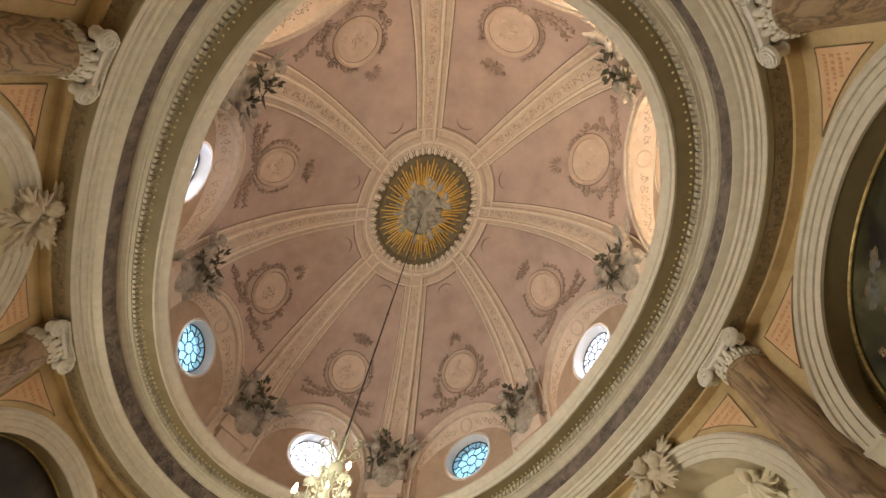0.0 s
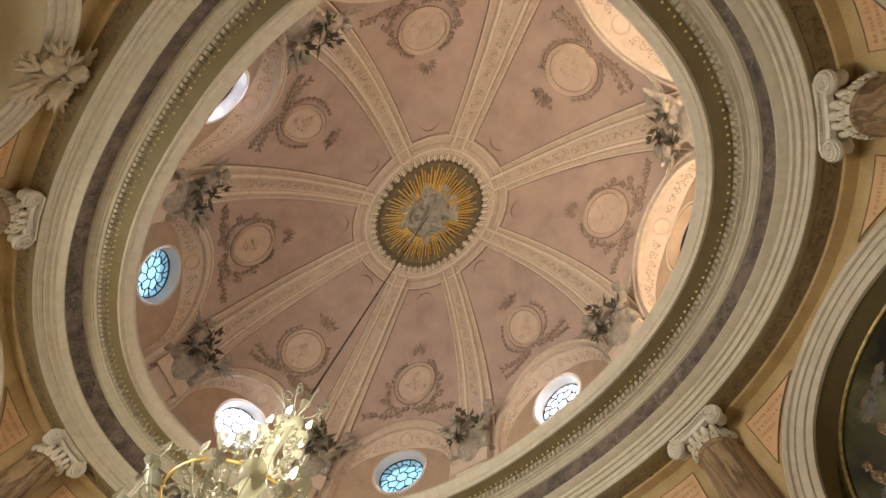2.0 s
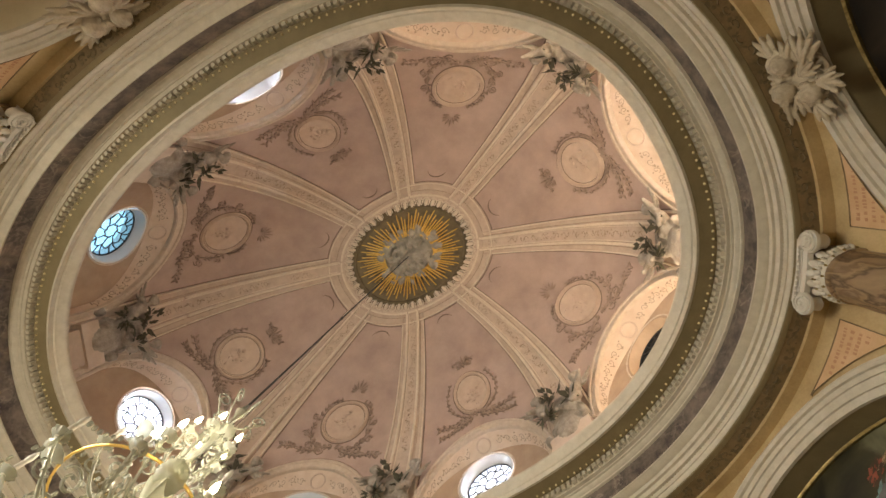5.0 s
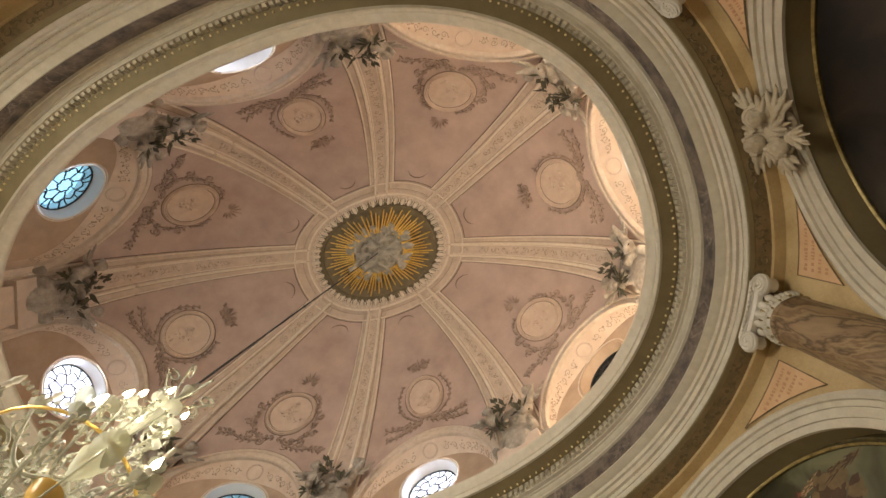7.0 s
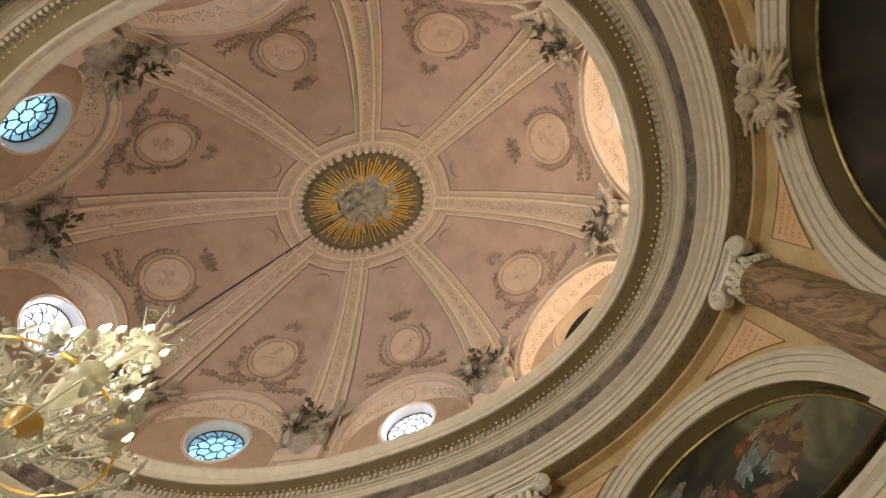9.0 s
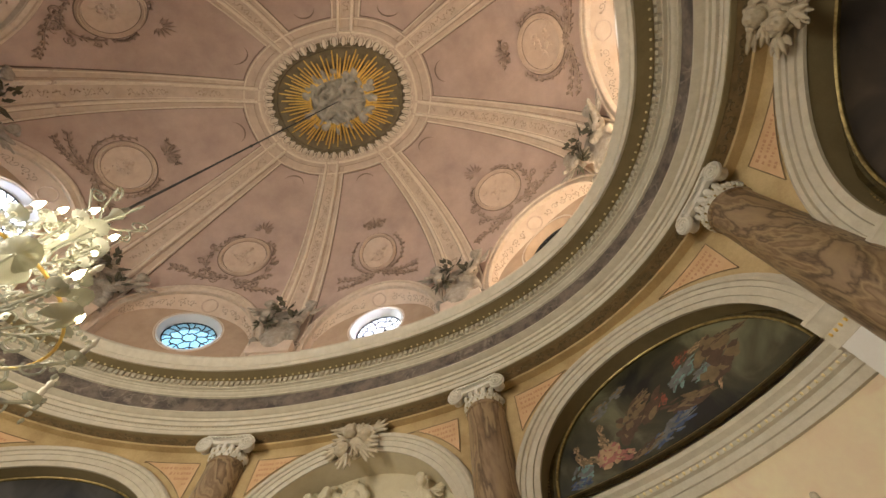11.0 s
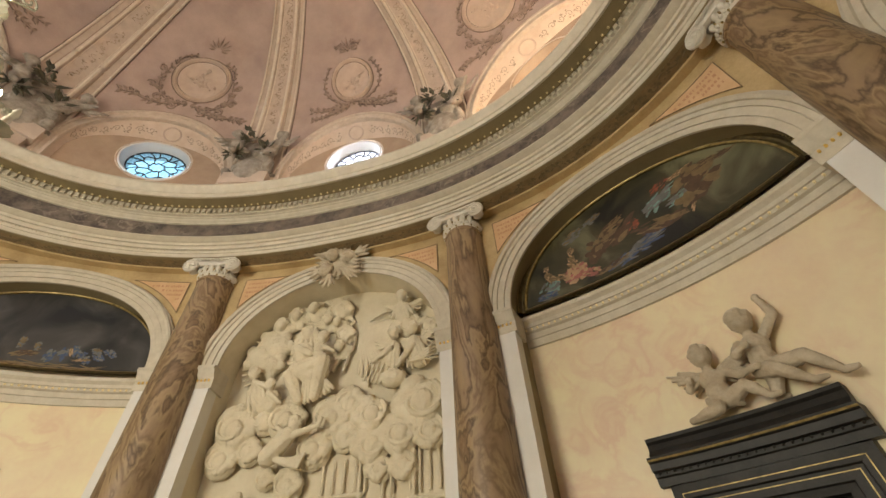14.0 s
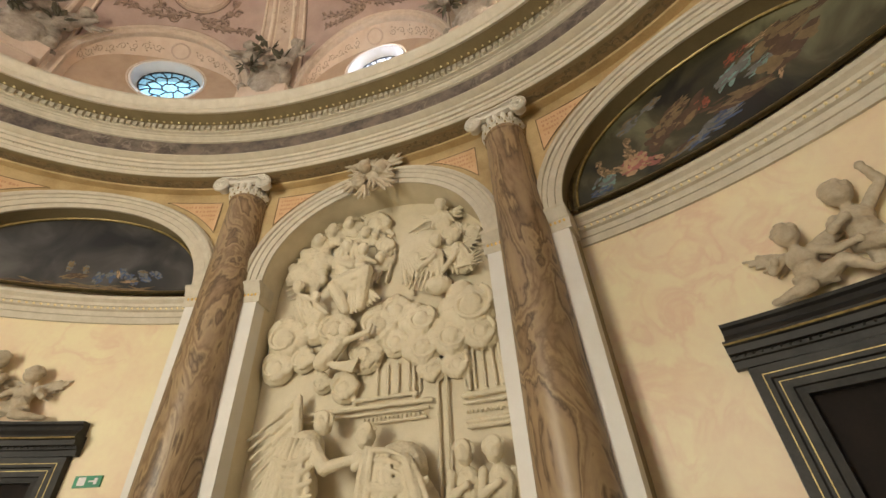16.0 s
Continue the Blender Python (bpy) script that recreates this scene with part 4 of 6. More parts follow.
def putto(name, label, pose_m, size, arms, legs, wings=True, mat=PUTTO):
    """A plump small figure of rounded forms, with feathered wings where it has them."""
    m = Mesh()
    k = size
    f = lambda x, y, z: Vector((x, y, z)) * k
    m.ball(f(0, 0, 0.47), (0.165 * k, 0.125 * k, 0.17 * k))
    m.ball(f(0, -0.03, 0.31), (0.155 * k, 0.14 * k, 0.15 * k))
    m.ball(f(0, 0.01, 0.20), (0.17 * k, 0.14 * k, 0.12 * k))
    m.limb(f(0, 0, 0.58), f(0.0, -0.02, 0.70), 0.07 * k, 0.06 * k)
    hx, hy, hz = 0.0, -0.05, 0.81
    m.ball(f(hx, hy, hz), (0.145 * k, 0.145 * k, 0.155 * k))
    m.ball(f(hx, hy - 0.08, hz - 0.06), (0.085 * k, 0.06 * k, 0.07 * k))
    rnd = random.Random(int(size * 1000))
    for j in range(40):
        a, b = rnd.uniform(0, 6.28), rnd.uniform(0.1, 1.05)
        x, y = math.cos(a) * math.sin(b * 1.5), math.sin(a) * math.sin(b * 1.5)
        if y < -0.45 and b > 0.55:
            continue
        m.ball(f(hx + 0.128 * x, hy + 0.02 + 0.122 * y, hz + 0.03 + 0.125 * math.cos(b * 1.5)), (0.048 * k,) * 3, None, 5, 7)
    for a, b, c in arms:
        m.limb(f(*a), f(*b), 0.068 * k, 0.056 * k)
        m.limb(f(*b), f(*c), 0.058 * k, 0.038 * k)
        m.ball(f(*c), (0.05 * k, 0.045 * k, 0.055 * k))
    for a, b, c in legs:
        m.limb(f(*a), f(*b), 0.115 * k, 0.080 * k)
        p, q = Vector(b), Vector(c)
        mid = p + (q - p) * 0.4
        m.limb(f(*p), f(*mid), 0.078 * k, 0.076 * k)
        m.limb(f(*mid), f(*q), 0.076 * k, 0.040 * k)
        m.limb(f(*q), f(c[0] + 0.11, c[1] - 0.05, c[2] - 0.015), 0.042 * k, 0.030 * k)
    if wings:
        for sx in (-1, 1):
            for j in range(6):
                tip = f(sx * (0.58 - 0.055 * j), 0.16, 0.78 - 0.075 * j)
                root = f(sx * 0.11, 0.13, 0.60 - 0.02 * j)
                m.limb(root, tip, 0.036 * k, 0.020 * k, 7)
            m.limb(f(sx * 0.08, 0.12, 0.60), f(sx * 0.40, 0.15, 0.76), 0.05 * k, 0.035 * k)
    # a loose cloth round the hips
    for j in range(4):
        m.limb(f(-0.17, -0.06 + 0.03 * j, 0.23 - 0.025 * j), f(0.18, -0.10 + 0.03 * j, 0.19 - 0.03 * j), 0.035 * k, 0.04 * k)
    ob = fused(part(name, m, mat), 0.008, 3)
    ob.matrix_basis = pose_m
    return tagged(ob, label, "statue", group="putti over the doorways")


def trophy():
    """A stucco group at a rib's foot: bracket, two little figures, and dark leaves."""
    t = empty("rib_foot_group")
    m = Mesh()
    f = cherub(m, (-0.20, -0.14, 0.05), 0.62, -0.25, True, 0.4)
    g = cherub(m, (0.22, -0.12, 0.0), 0.60, 0.3, True, -0.5)
    for c in (f, g):
        m.limb(c(-0.15, 0, 0.55), c(-0.36, -0.12, 0.40), 0.045, 0.03)
        m.limb(c(0.15, 0, 0.55), c(0.38, -0.10, 0.66), 0.045, 0.03)
        m.limb(c(-0.08, 0, 0.2), c(-0.16, -0.22, -0.05), 0.065, 0.045)
        m.limb(c(0.08, 0, 0.2), c(0.16, -0.20, -0.10), 0.065, 0.045)
        for sx in (-1, 1):
            for j in range(3):
                m.limb(c(sx * 0.08, 0.10, 0.55), c(sx * (0.50 - 0.08 * j), 0.14, 0.80 - 0.16 * j), 0.035, 0.014)
    rnd = random.Random(3)
    for k in range(16):
        m.ball((rnd.uniform(-0.36, 0.36), rnd.uniform(-0.12, 0.08), rnd.uniform(-0.32, 0.1)), [rnd.uniform(0.05, 0.12) for _ in range(3)], None, 6, 8)
    m.ball((0, 0.0, -0.25), (0.26, 0.16, 0.35))
    m.ball((0, 0.02, 0.2), (0.2, 0.14, 0.4))
    fused(part("sculpture_body", m, GREY, t), 0.014, 0)
    lf = Mesh()
    for k in range(52):
        a = rnd.uniform(0, 2 * math.pi)
        c = Vector(rnd.choice(((-0.10, -0.20, 0.46), (0.02, -0.24, 0.30), (0.20, -0.18, 0.10), (-0.22, -0.2, 0.0))))
        r0, r1 = rnd.uniform(0.02, 0.08), rnd.uniform(0.12, 0.22)
        p = c + Vector((r0 * math.cos(a), rnd.uniform(-0.08, 0.02), r0 * math.sin(a)))
        q = c + Vector((r1 * math.cos(a), rnd.uniform(-0.16, 0.04), r1 * math.sin(a)))
        side = (q - p).cross(Vector((0, 1, 0))).normalized() * 0.034
        up = Vector((0, -0.02, 0))
        mid = (p + q) / 2
        lf.add([p, mid + side, q, mid - side, mid + up], [(0, 1, 4), (1, 2, 4), (2, 3, 4), (3, 0, 4)])
    part("leaf_spray", lf, LEAF, t, "dark bronze-green leaves", False)
    br = Mesh()
    for x0, x1, y0, z0, z1 in ((-0.30, 0.30, -0.10, -0.62, -0.36), (-0.24, 0.24, -0.06, -1.45, -0.62)):
        br.add([(x, y, z) for z in (z0, z1) for x, y in ((x0, y0), (x1, y0), (x1, 0.3), (x0, 0.3))], [(0, 1, 2, 3), (4, 5, 6, 7), (0, 1, 5, 4), (1, 2, 6, 5), (2, 3, 7, 6), (3, 0, 4, 7)])
    part("pedestal", br, RIB_BODY, t, "beige stucco pedestal", False)
    return t


group = trophy()
BIG = Matrix.Diagonal((1.42, 1.2, 1.28, 1))
group.matrix_basis = facing(COLS[0], -0.10, 8.87) @ BIG
tagged(group, "grey stucco cherub group with dark leaves beside a rib", "sculpture", group="rib foot groups")
for k, s in enumerate(COLS[1:]):
    copy_thing(group, facing(s, -0.10, 8.87))


def keystone():
    """Three small winged heads over leaf sprays."""
    m = Mesh()
    rnd = random.Random(14)
    for (x, y, z), r, tilt in (((-0.07, -0.12, 0.12), 0.082, 0.3), ((0.15, -0.12, 0.02), 0.08, -0.3), ((-0.12, -0.12, -0.13), 0.078, 0.1)):
        m.ball((x, y, z), (r, r, r * 1.12), None, 8, 12)
        m.ball((x, y - r * 0.55, z - r * 0.4), (r * 0.55, r * 0.5, r * 0.45), None, 6, 8)
        for j in range(26):
            a, b = rnd.uniform(0, 6.28), rnd.uniform(0.1, 2.4)
            if math.sin(a) < -0.6 and b > 1.1:
                continue
            m.ball((x + r * math.cos(a) * math.sin(b), y + 0.01 + r * math.sin(a) * math.sin(b), z + 0.01 + r * 1.1 * math.cos(b)), (0.026, 0.026, 0.026), None, 5, 7)
    for cx, cz, a0, sweep, long in ((-0.14, 0.16, 2.5, 1.2, 0.24), (0.22, 0.08, 0.6, -1.2, 0.22), (-0.18, -0.10, 3.4, 1.2, 0.20), (0.10, -0.14, -0.5, -1.2, 0.26), (-0.05, -0.20, -1.9, 1.3, 0.20),
                                    (0.04, 0.08, 1.2, 1.4, 0.20), (0.12, -0.02, -0.1, 1.3, 0.20), (-0.10, 0.0, 2.9, 1.3, 0.20), (0.02, -0.08, -1.2, 1.5, 0.18)):
        for j in range(7):
            a = a0 + sweep * (j / 6 - 0.5)
            q = long * (1 - 0.06 * abs(j - 3))
            c = (cx + 0.5 * q * math.cos(a), -0.07 - 0.035 * (j % 2), cz + 0.5 * q * math.sin(a))
            m.ball(c, (q * 0.55, 0.022, 0.020), Matrix.Rotation(-a, 3, "Y"), 6, 9)
        m.limb((cx, -0.06, cz), (cx + 0.7 * long * math.cos(a0 - sweep * 0.45), -0.06, cz + 0.7 * long * math.sin(a0 - sweep * 0.45)), 0.034, 0.018)
    m.ball((0, 0.0, -0.02), (0.17, 0.07, 0.2))
    return part("keystone_carving", m, PUTTO)


key = fused(keystone(), 0.0065, 0)
KEY_SIZE = Matrix.Diagonal((1.3, 1.2, 1.25, 1))
key.matrix_basis = facing(bay_centres[1], 0.34, 6.10) @ KEY_SIZE
tagged(key, "stone-coloured winged cherub heads on the arch keystone", "sculpture", group="keystone cherubs")
for i in (3, 5, 7):
    copy_thing(key, facing(bay_centres[i], 0.34, 6.10))


# ---- lunette paintings, sills, doorways ----
D_PIC = D_BACK - 0.14
FRAME_DARK = material("dark_gilt_frame", (0.16, 0.12, 0.045), 0.4, 0.5, (0.05, 0.036, 0.015), 12, 60, 0.2, 0.5)


def lunette_painting(i, sc, mat, title):
    p = empty("lunette_painting", Matrix.Translation(at(sc, D_PIC, 4.62)))
    off = Matrix.Translation(-Vector(at(sc, D_PIC, 4.62)))
    zs, half, rise = 4.63, 1.40, 1.285
    rows = []
    for k in range(41):
        u = -1 + 2 * k / 40
        top = zs + rise * math.sqrt(max(0.0, 1 - u * u))
        rows.append([at(sc + half * u, D_PIC - 0.035, zs + (top - zs) * j / 10) for j in range(11)])
    part("canvas", Mesh().grid(rows), mat, p, "", True, off)
    fr = archivolt(Mesh(), arch_line(sc, half, zs, rise), [(-0.03, 0.03), (-0.03, 0.06), (-0.015, 0.075), (0.01, 0.055), (0.03, 0.06), (0.05, 0.10), (0.085, 0.105), (0.1, 0.09), (0.105, -0.14)], D_PIC)
    run(fr, sc - half, sc + half, [(D_PIC - 0.03, zs + 0.04), (D_PIC - 0.07, zs + 0.035), (D_PIC - 0.085, zs), (D_PIC - 0.03, zs - 0.005)], 30, False)
    part("frame", fr, FRAME_DARK, p, "dark gilded frame", True, off)
    line = archivolt(Mesh(), arch_line(sc, half, zs, rise), [(-0.030, 0.062), (-0.022, 0.073), (-0.012, 0.078)], D_PIC)
    run(line, sc - half, sc + half, [(D_PIC - 0.072, zs + 0.036), (D_PIC - 0.078, zs + 0.026)], 30, False)
    part("gilt_edge", line, DULL_GOLD, p, "thin gilt edge", True, off)
    bd = Mesh()
    for s, z, ns, nz in arch_line(sc, half + 0.068, zs, rise + 0.068, None, 110):
        bd.ball(at(s, D_PIC - 0.106, z), (0.013, 0.013, 0.013), None, 3, 5)
    part("gilt_bead_line", bd, DULL_GOLD, p, "gilt bead line", True, off)["kind"] = "stuff"
    tagged(p, title, "painting", group="lunette paintings")
    return p, off


def blotch(mesh, sc, s, z, w, h, turn, d, rough=0.18, seed=0, n=18):
    """A flat, ragged patch of paint."""
    rnd = random.Random(seed)
    pts = []
    for k in range(n):
        a = 2 * math.pi * k / n
        q = 1 + rnd.uniform(-rough, rough)
        x, y = w * q * math.cos(a), h * q * math.sin(a)
        pts.append(at(sc - (s + x * math.cos(turn) - y * math.sin(turn)), d, z + x * math.sin(turn) + y * math.cos(turn)))
    mesh.add(pts, [tuple(range(n))])


def strokes(p, off, sc, items, name, q, seed):
    """Builds a soft form from many small brush strokes, paler towards its lit side."""
    rnd = random.Random(seed)
    shades = {"flesh": ("flesh", "ochre"), "rose": ("rose", "flesh"), "teal": ("teal", "grey"), "red": ("red", "brown"), "blue": ("blue", "grey"), "brown": ("brown", "ochre"), "ochre": ("ochre", "brown"), "grey": ("grey", "ochre")}[name]
    body, lit = Mesh(), Mesh()
    for s, z, w, h, t in items:
        for k in range(42):
            a, r = rnd.uniform(0, 6.28), 0.82 * math.sqrt(rnd.random())
            x, y = w * r * math.cos(a), h * r * math.sin(a)
            bright = rnd.random() < 0.25 + 0.25 * (y > 0)
            blotch(lit if bright else body, sc, s + x * math.cos(t) - y * math.sin(t), z + x * math.sin(t) + y * math.cos(t), w * rnd.uniform(0.12, 0.34), h * rnd.uniform(0.10, 0.26), t + rnd.uniform(-0.4, 0.4),
                   D_PIC - 0.0375 - 0.0006 * q - 0.00002 * k - (0.0003 if bright else 0), 0.3, rnd.randint(0, 9999), 9)
    for mesh, shade in ((body, shades[0]), (lit, shades[1])):
        if mesh.v:
            part("brushwork", mesh, PAINT[shade], p, "", False, off)["kind"] = "stuff"


TITLES = {0: "dark lunette oil painting of draped shapes in a landscape", 2: "dim blue-grey lunette oil painting in a dark frame"}
for i, sc in enumerate(bay_centres):
    if i % 4 == 1:
        continue
    p, off = lunette_painting(i, sc, OIL[0] if i in (0,) else OIL[2] if i == 2 else OIL[1], TITLES.get(i, "very dark lunette oil painting in a gilded frame"))
    if i == 0:
        # seen from the room: s runs leftwards, so negative offsets lie to the right
        for q, (name, items) in enumerate((
            ("teal", [(-1.06, 4.86, 0.16, 0.12, 0.6), (0.36, 5.33, 0.24, 0.10, 0.5), (0.52, 5.20, 0.16, 0.06, 0.3)]),
            ("flesh", [(-1.02, 5.03, 0.055, 0.12, 0.2), (-0.93, 4.98, 0.14, 0.05, -0.3), (-1.04, 5.18, 0.045, 0.05, 0), (-0.72, 5.12, 0.06, 0.14, 0.1), (-0.70, 5.30, 0.05, 0.055, 0), (0.62, 5.02, 0.03, 0.15, -0.5), (0.60, 5.5, 0.16, 0.03, 0.1)]),
            ("rose", [(-0.72, 4.93, 0.17, 0.14, 0.4), (-0.58, 4.86, 0.14, 0.07, -0.4)]),
            ("blue", [(-0.05, 4.83, 0.34, 0.07, 0.15), (0.12, 4.92, 0.22, 0.07, 0.2), (-1.10, 4.76, 0.13, 0.06, 0)]),
            ("red", [(0.42, 5.50, 0.13, 0.07, 0.4), (0.02, 5.22, 0.08, 0.10, 0.7)]),
            ("brown", [(0.72, 5.25, 0.28, 0.28, 0.2), (-0.2, 5.22, 0.30, 0.16, 0.4), (0.25, 5.02, 0.30, 0.10, -0.3), (-0.45, 5.1, 0.12, 0.2, 0)]),
            ("ochre", [(-0.22, 5.35, 0.20, 0.06, 0.5), (0.95, 5.35, 0.22, 0.04, -0.3), (-0.35, 4.8, 0.22, 0.04, 0.2)]),
            ("grey", [(-0.62, 5.52, 0.16, 0.08, 0.5), (-0.35, 5.62, 0.14, 0.06, 0.3)]))):
            strokes(p, off, sc, items, name, q, q * 20 + i)
    elif i == 2:
        for q, (name, items) in enumerate((("blue", [(0.15 + 0.13 * k, 4.86 + 0.05 * (k % 3), 0.06, 0.12, 0.2 * k) for k in range(6)]), ("grey", [(-0.2, 5.02, 0.05, 0.10, 0), (-0.02, 4.98, 0.04, 0.1, 0.2), (0.62, 5.0, 0.07, 0.04, 0)]), ("ochre", [(0.0, 4.70, 0.9, 0.045, 0), (-0.1, 4.86, 0.16, 0.05, 0.2)]), ("flesh", [(0.35, 4.95, 0.025, 0.08, 0.3), (0.52, 4.83, 0.12, 0.025, 0.1)]))):
            strokes(p, off, sc, items, name, q, q * 20 + i)
    # sill entablature under the painting
    sill = run(Mesh(), sc - bay_size(i)[0] + 0.005, sc + bay_size(i)[0] - 0.005, [(D_BACK + 0.02, 4.22), (D_BACK - 0.04, 4.22), (D_BACK - 0.045, 4.31), (D_BACK - 0.065, 4.315), (D_BACK - 0.07, 4.385), (D_BACK - 0.11, 4.40), (D_BACK - 0.115, 4.44), (D_BACK - 0.135, 4.445), (D_BACK - 0.14, 4.49), (D_BACK - 0.185, 4.53), (D_BACK - 0.19, 4.575), (D_BACK + 0.02, 4.60)], 40)
    so = part("sill_cornice", sill, CREAM)
    tagged(so, "cream moulded cornice with a gilt bead row under the painting", "cornice", group="sill cornices", kind="structure")
    bd = Mesh()
    for k in range(44):
        bd.ball(at(sc - bay_size(i)[0] + 0.04 + (2 * bay_size(i)[0] - 0.08) * k / 43, D_BACK - 0.120, 4.42), (0.016, 0.016, 0.018), None, 4, 6)
    part("gilt_beads", bd, BEAD, so, "gilt bead row")["kind"] = "stuff"


def doorway(i, sc):
    d = empty("doorway", Matrix.Translation(at(sc, D_BACK, 0.0)))
    off = Matrix.Translation(-Vector(at(sc, D_BACK, 0.0)))
    def add(name, m, mat, label="", smooth=True, parent=d):
        return part(name, m, mat, parent, label, smooth, off if parent is d else None)
    fo, fi, top = 0.62, 0.36, 2.24
    line = [(sc - fi, 0.0, -1, 0), (sc - fi, top, -1, 1), (sc + fi, top, 1, 1), (sc + fi, 0.0, 1, 0)]
    add("frame", archivolt(Mesh(), line, [(0.0, -0.15), (0.0, 0.03), (0.05, 0.035), (0.06, 0.06), (0.14, 0.06), (0.15, 0.09), (0.25, 0.09), (0.26, 0.0)], D_BACK), BLACK, "grey-black marble door frame", False)
    gl = Mesh()
    for e, w in ((0.115, 0.063), (0.185, 0.094)):
        gl.grid([[at(s + (e + q) * ns, D_BACK - w, z + (e + q) * nz) for q in (-0.0035, 0.0035)] for s, z, ns, nz in line])
    add("gilt_fillet", gl, DULL_GOLD, "thin gilt lines", False)
    cor = run(Mesh(), sc - 0.68, sc + 0.68, [(D_BACK, 2.50), (D_BACK - 0.10, 2.50), (D_BACK - 0.105, 2.56), (D_BACK - 0.13, 2.57), (D_BACK - 0.135, 2.60), (D_BACK - 0.20, 2.605), (D_BACK - 0.205, 2.66), (D_BACK - 0.235, 2.67), (D_BACK - 0.245, 2.705), (D_BACK, 2.72)], 16)
    add("cornice", cor, BLACK, "projecting black marble cornice")
    up = run(Mesh(), sc - 0.66, sc + 0.66, [(D_BACK, 2.70), (D_BACK - 0.20, 2.70), (D_BACK - 0.19, 2.73), (D_BACK - 0.13, 2.78), (D_BACK - 0.12, 2.83), (D_BACK - 0.15, 2.85), (D_BACK - 0.15, 2.88), (D_BACK, 2.88)], 16)
    add("attic", up, BLACK)
    g2 = run(Mesh(), sc - 0.682, sc + 0.682, [(D_BACK - 0.238, 2.672), (D_BACK - 0.246, 2.682), (D_BACK - 0.244, 2.688)], 16, False)
    add("gilt_edge", g2, DULL_GOLD, "gilt cornice line")
    dn = Mesh()
    for k in range(24):
        dn.ball(at(sc - 0.64 + 1.28 * k / 23, D_BACK - 0.142, 2.592), (0.013, 0.013, 0.012), None, 4, 6)
    add("bead_row", dn, BLACK)["kind"] = "stuff"
    leaf = block(Mesh(), sc - fi, sc + fi, D_BACK + 0.10, D_BACK + 0.14, 0.0, top, 6)
    for a, b, z0, z1 in ((-0.30, 0.30, 0.2, 0.95), (-0.30, 0.30, 1.1, 2.1)):
        block(leaf, sc + a, sc + b, D_BACK + 0.085, D_BACK + 0.11, z0, z1, 6)
    add("door_leaf", leaf, DARKWOOD, "dark stained wooden door", False)
    return tagged(d, "black marble doorway with gilt lines and a dark wooden door", "doorway", group="side doorways")


for i in (0, 2, 4, 6):
    sc = bay_centres[i]
    doorway(i, sc)
    z = 2.885
    side = -1 if i in (2, 6) else 1
    flip = Matrix.Diagonal((side, 1, 1, 1))
    putto("putto", "stone-coloured kneeling winged putto on the doorway cornice", facing(sc + side * 0.0, D_BACK - 0.15, z) @ flip, 0.66,
          [((-0.16, 0, 0.55), (-0.31, -0.06, 0.42), (-0.24, -0.16, 0.50)), ((0.16, 0, 0.55), (0.34, -0.08, 0.40), (0.56, -0.14, 0.42))],
          [((-0.08, 0, 0.19), (-0.06, -0.17, 0.07), (-0.46, -0.02, 0.05)), ((0.09, 0, 0.19), (0.34, -0.17, 0.24), (0.52, -0.15, 0.04))])
    putto("putto", "stone-coloured seated putto with a raised arm on the doorway cornice", facing(sc - side * 0.37, D_BACK - 0.12, z + 0.14) @ flip, 0.70,
          [((-0.16, 0, 0.55), (-0.22, -0.18, 0.38), (-0.06, -0.24, 0.44)), ((0.16, 0, 0.57), (0.36, -0.05, 0.74), (0.31, -0.08, 0.99))],
          [((-0.06, 0, 0.18), (0.10, -0.22, 0.06), (0.34, -0.18, -0.16)), ((0.10, 0, 0.17), (0.38, -0.13, 0.14), (0.62, -0.12, -0.14)), ((0, 0.02, 0.12), (-0.04, 0.02, -0.02), (-0.08, 0.0, -0.17))], False)

# exit sign beside a doorway
sx = Mesh()
s_sign = bay_centres[2] - 0.86
block(sx, s_sign - 0.125, s_sign + 0.125, D_BACK - 0.03, D_BACK - 0.001, 2.17, 2.29, 2)
sign = part("exit_sign", sx, GREEN, None, "", False)
tagged(sign, "small green emergency exit sign on the plaster wall", "sign")
sg = Mesh()
block(sg, s_sign - 0.07, s_sign - 0.01, D_BACK - 0.033, D_BACK - 0.031, 2.225, 2.24, 1)
block(sg, s_sign - 0.09, s_sign - 0.06, D_BACK - 0.033, D_BACK - 0.031, 2.20, 2.265, 1)
block(sg, s_sign + 0.02, s_sign + 0.09, D_BACK - 0.033, D_BACK - 0.031, 2.19, 2.275, 1)
part("pictogram", sg, SIGN_WHITE, sign, "white arrow and doorway bars", False)

# ---- dome ornament ----
def spiral(mesh, put, cx, cy, r, turns, hand, start, thick, h):
    pts = []
    for j in range(22):
        u = j / 21
        a = start + hand * turns * 2 * math.pi * u
        q = r * (1 - 0.82 * u)
        pts.append(put(cx + q * math.cos(a), cy + q * math.sin(a), h))
    mesh.tube(pts, thick, 5, lambda u: 1.0 - 0.4 * u)


def leaflet(mesh, put, x, y, a, length, width, h):
    """A raised pointed leaf."""
    c, w = math.cos(a), math.sin(a)
    p = lambda u, v, k: put(x + u * c - v * w, y + u * w + v * c, k * 1.7)
    mesh.add([p(0, 0, 0.004), p(length * 0.45, width, 0.006), p(length, 0, 0.004), p(length * 0.45, -width, 0.006), p(length * 0.45, 0, h)], [(0, 1, 4), (1, 2, 4), (2, 3, 4), (3, 0, 4)])


